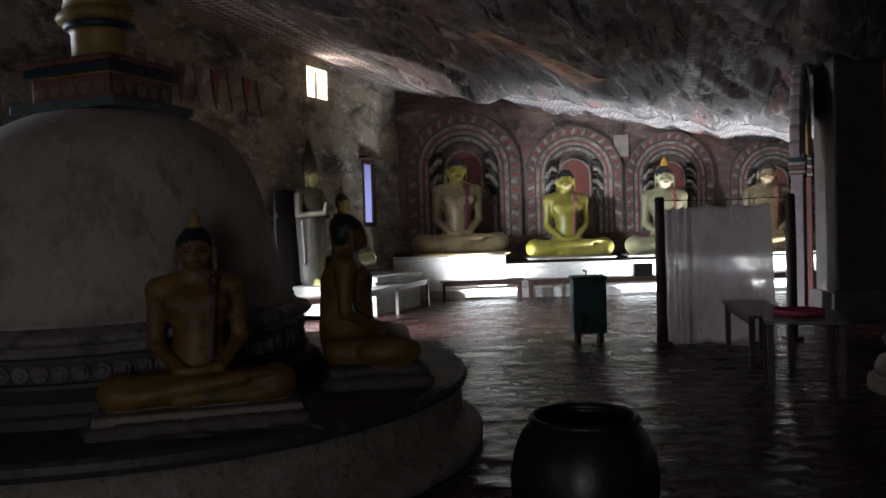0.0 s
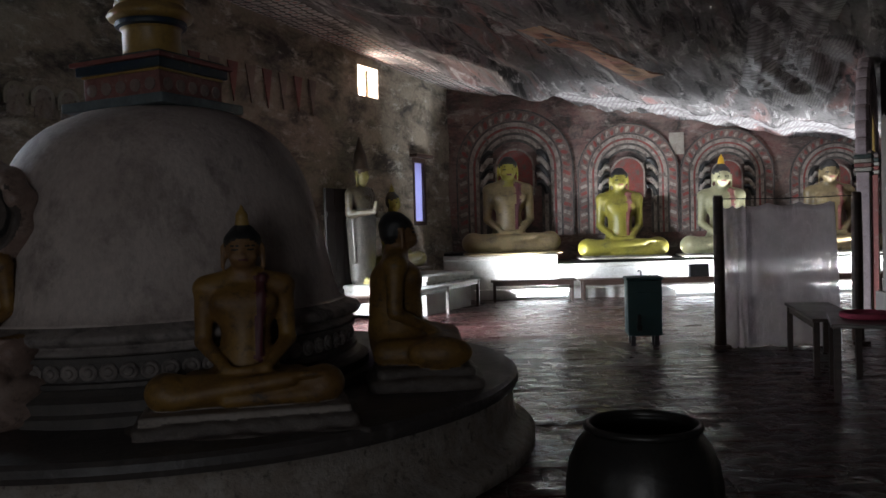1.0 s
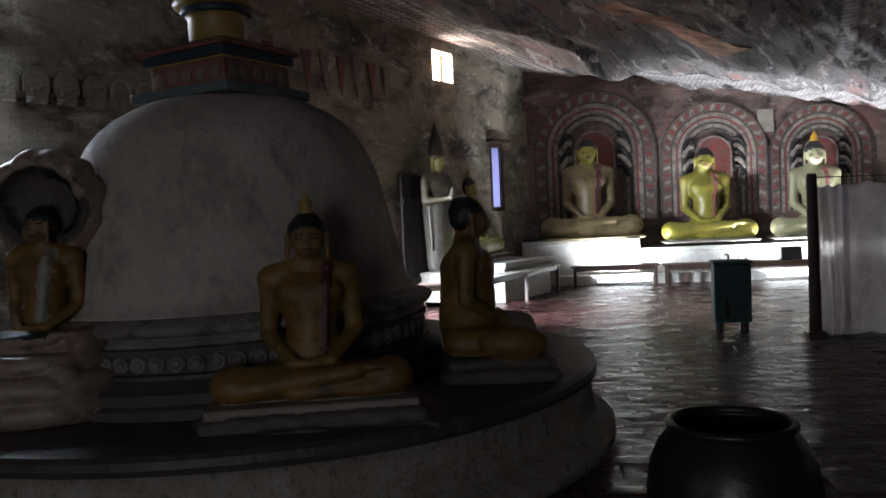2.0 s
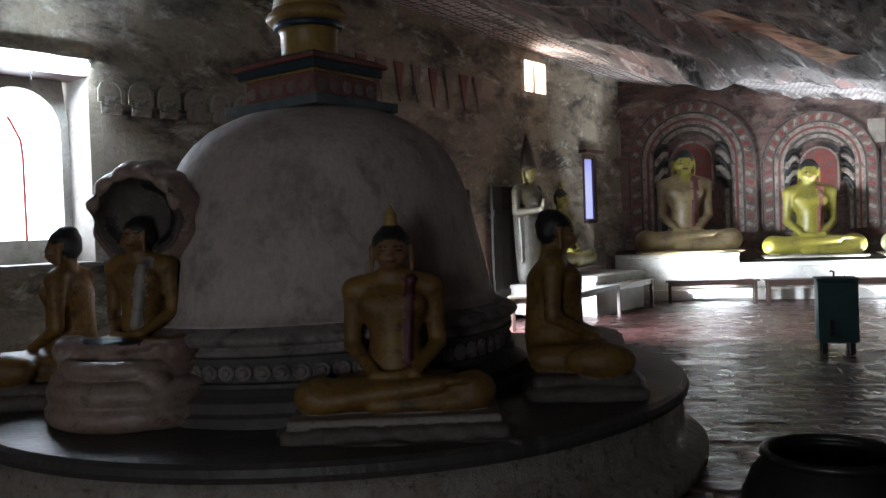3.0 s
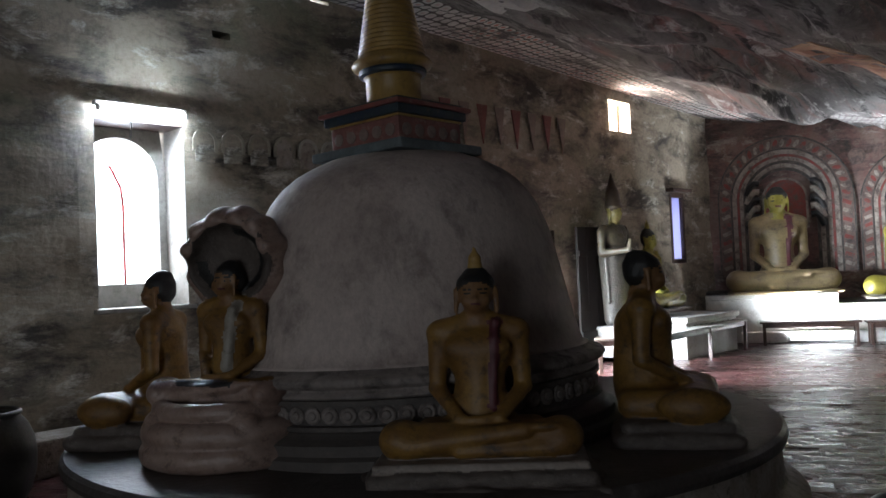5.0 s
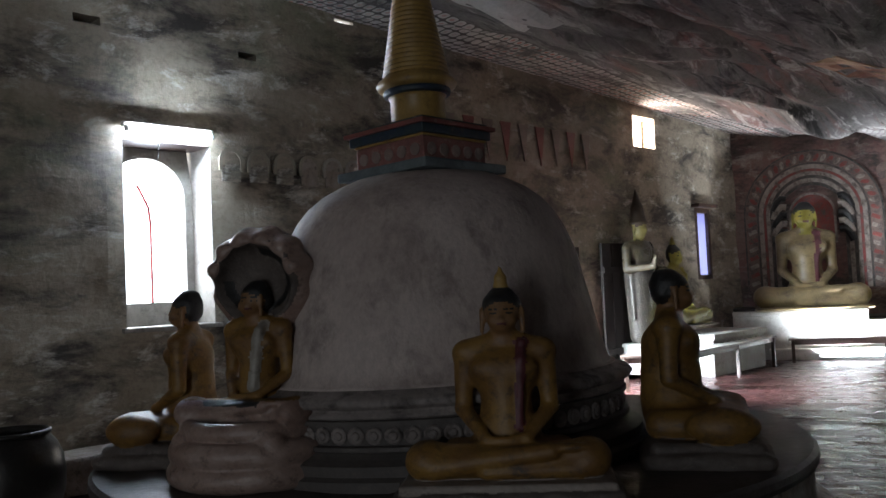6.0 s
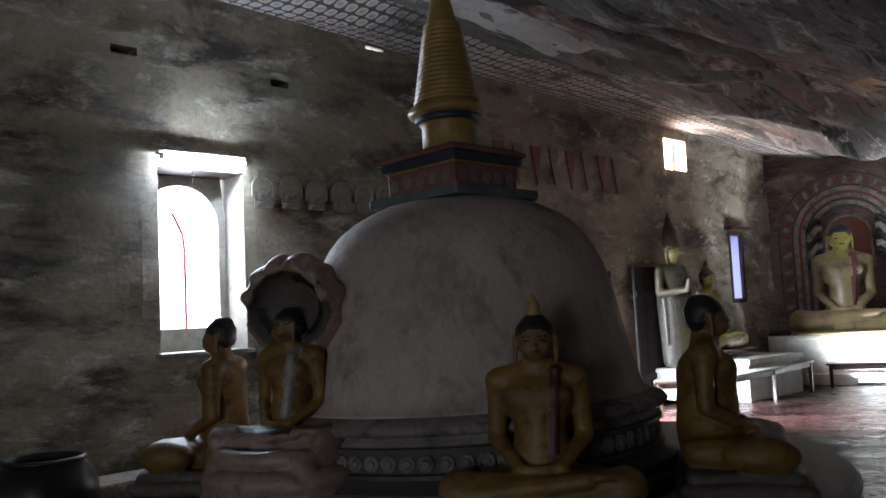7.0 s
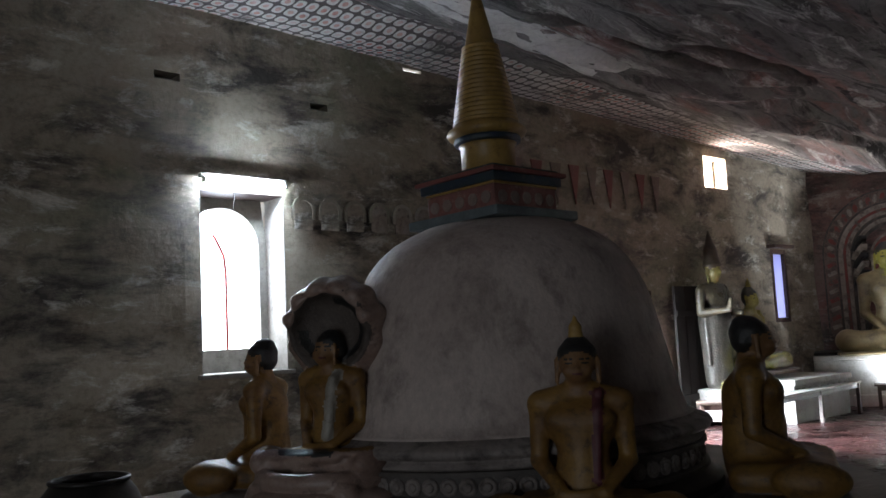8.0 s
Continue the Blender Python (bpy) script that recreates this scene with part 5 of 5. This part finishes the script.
# ---------------------------------------------------------------- curtain between posts
def curtain():
    g = "curtain posts"
    for x, y in ((3.16, 10.95), (4.92, 11.05)):
        p = thing("post", pose(x, y, 0), "rough dark wooden post holding the curtain line", "post", g)
        part("shaft", lathe([(0.075, 0.0), (0.07, 0.3), (0.066, 1.2), (0.060, 1.9), (0.050, 1.93)], 14, wobble=0.12, seed=x), DARKWOOD, p, smooth=True)
        part("foot", box((0.22, 0.22, 0.05), (0, 0, 0.025), 0.012), DARKWOOD, p)
    solid("curtain_line", tube_along([(3.16, 10.95, 1.885), (4.0, 11.0, 1.87), (4.92, 11.05, 1.885)], 0.006), IRON, Matrix(), "thin line strung between two posts", "line")
    for x0, x1, top, seed in ((3.22, 3.58, 1.80, 0.0), (3.52, 4.62, 1.82, 4.0)):
        verts, faces = [], []
        nx, nz = 60, 24
        for i in range(nx + 1):
            u = i / nx
            for j in range(nz + 1):
                v = j / nz
                z = top - 0.04 * abs(math.sin(u * 9 + seed)) - (top - 0.03) * v
                fold = 0.016 * math.sin(u * 17 + seed + 0.9 * math.sin(v * 3)) + 0.07 * noise.noise(Vector((u * 4, v * 1.5, seed)))
                spread = 0.03 * v * math.sin(u * 5 + seed)
                verts.append((x0 + (x1 - x0) * u * (1 + 0.06 * v) + spread, 10.98 + fold * (0.5 + 0.7 * v), z))
        for i in range(nx):
            for j in range(nz):
                a = i * (nz + 1) + j
                faces.append((a, a + 1, a + nz + 2, a + nz + 1))
        ob = new("plastic_curtain", mesh_of("plastic_curtain", verts, faces, [SHEET], smooth=True))
        mod = ob.modifiers.new("thickness", "SOLIDIFY")
        mod.thickness = 0.003
        tagged(ob, "creased clouded plastic curtain hanging to the floor", "curtain", "plastic curtains")


curtain()


# ---------------------------------------------------------------- painted pillar and dragon arch at the far side
PINKISH = surface("pinkish_limewash", (0.46, 0.36, 0.36), (0.36, 0.28, 0.28), (0.22, 0.16, 0.16), 4, 40, 0.65, 0.15)


def pillars():
    p = thing("painted_pillar", pose(6.98, 12.95, 0, 0, 0, -4), "dark square masonry pillar with faded floral painting", "pillar")
    part("base", box((1.5, 0.92, 0.46), (0, 0, 0.23), 0.03), DARK_PLASTER, p)
    part("shaft", box((1.34, 0.74, 3.9), (0, 0, 2.38), 0.02), DARK_PLASTER, p)
    for x in (-0.645, 0.10, 0.645):
        part("edge_strip", box((0.04, 0.02, 3.6), (x, -0.374, 2.3), 0.005), ROSE if x < 0 else REDP, p)
    for k in range(8):
        for j in range(5):
            bm = lathe([(0.05, 0), (0.05, 0.006), (0.02, 0.010)], 10)
            bm.transform(Matrix.Translation((-0.48 + 0.21 * j + (0.1 if k % 2 else 0), -0.368, 0.8 + 0.36 * k)) @ pose(0, 0, 0, 90, 0, 0))
            part("painted_flower", bm, DARKG, p)
    a = thing("gateway_arch", pose(6.10, 13.28, 0, 0, 0, 60), "painted gateway arch with pinkish scalloped edges and yellow piers", "arch")
    for s, x in ((-1, -0.52), (1, 0.52)):
        part("pier", box((0.13, 0.16, 2.05), (x, 0, 1.175), 0.02), YELLOW, a, "yellow painted pier")
        part("pier_face", box((0.13, 0.18, 2.0), (x + 0.132 * s, 0, 1.15), 0.02), CREAM, a, "cream flowered pier face")
        part("pier_edge", box((0.035, 0.17, 2.1), (x + 0.216 * s, 0, 1.2), 0.01), PINKISH, a)
        part("pier_fillet", box((0.03, 0.20, 2.1), (x - 0.082 * s, 0, 1.2), 0.008), REDP, a)
        part("pier_foot", box((0.5, 0.46, 0.15), (x + 0.07 * s, 0, 0.075), 0.03), WHITE, a)
        for k in range(6):
            part("capital", box((0.22 + 0.045 * k, 0.24, 0.055), (x + 0.04 * s, 0, 2.23 + 0.062 * k), 0.018), (DARKG, CREAM, REDP, CREAM, DARKG, ROSE)[k], a)
    for r0, r1, mt, th in ((0.34, 0.42, GOLDP, 0.16), (0.42, 0.70, PINKISH, 0.18), (0.70, 0.76, REDP, 0.15), (0.76, 0.90, PINKISH, 0.18)):
        bm = arch_band(r0, r1, 0.03, th)
        bm.transform(pose(0, 0.09, 2.63) @ Matrix.Diagonal((0.82, 1, 1.45, 1)))
        part("arch_band", bm, mt, a)
    for k in range(17):
        t = math.pi * k / 16
        bm = lathe([(0.13, 0), (0.14, 0.04), (0.14, 0.14), (0.10, 0.18)], 14)
        bm.transform(Matrix.Translation((math.cos(t) * 0.70, 0, 2.63 + math.sin(t) * 1.24)) @ pose(0, 0, 0, 90, 0, 0) @ Matrix.Translation((0, 0, -0.09)))
        part("scallop", bm, PINKISH, a)
    q = thing("lotus_pedestal", pose(5.12, 7.55, 0), "pale stepped stone pedestal with worn rounded mouldings", "pedestal")
    part("foot", lathe([(0.95, 0), (0.95, 0.10), (0.88, 0.14)], 48, wobble=0.01), STONE, q)
    part("petal_ring", lathe([(0.84, 0.14), (0.90, 0.20), (0.86, 0.27), (0.74, 0.31)], 48, wobble=0.03), COBRA, q, smooth=True)
    part("upper_ring", lathe([(0.70, 0.31), (0.78, 0.37), (0.82, 0.46), (0.76, 0.53), (0.60, 0.56)], 48, wobble=0.03), COBRA, q, smooth=True)


pillars()


# ---------------------------------------------------------------- floor tiles
def tile_mesh(name, w, d):
    bm = box((w, d, 0.03), (0, 0, 0), 0.004, segments=1)
    me = bpy.data.meshes.new(name)
    bm.to_mesh(me)
    bm.free()
    me.materials.append(TILE)
    return me


def lay_tiles():
    rng = random.Random(5)
    w, d, gap = 0.46, 0.30, 0.005
    unit = tile_mesh("tile", w - gap, d - gap)
    coords_ = [v.co.copy() for v in unit.vertices]
    polys = [tuple(p.vertices) for p in unit.polygons]
    verts, faces, single = [], [], 0
    for j in range(-6, 64):
        for i in range(-14, 24):
            x, y = i * w + (0.5 * w if j % 2 else 0), j * d
            s = WALL_INV @ Vector((x, y, 0))
            if s.y > -0.1 or y > 19 or (Vector((x, y, 0)) - STUPA).length < 2.3:
                continue
            m = pose(x, y, -0.011 + rng.uniform(-0.003, 0.004), rng.gauss(0, 0.42), rng.gauss(0, 0.35), rng.gauss(0, 0.8))
            if 0.2 < x < 5.2 and 4.4 < y < 9.6 and single < 300:
                ob = new("tile", unit)
                ob.matrix_world = m
                ob.parent = floor
                single += 1
            else:
                k = len(verts)
                verts += [m @ c for c in coords_]
                faces += [tuple(k + v for v in f) for f in polys]
    rest = new("tile_field", mesh_of("tile_field", verts, faces, [TILE]))
    rest.parent = floor
    tagged(rest, kind="stuff")


lay_tiles()
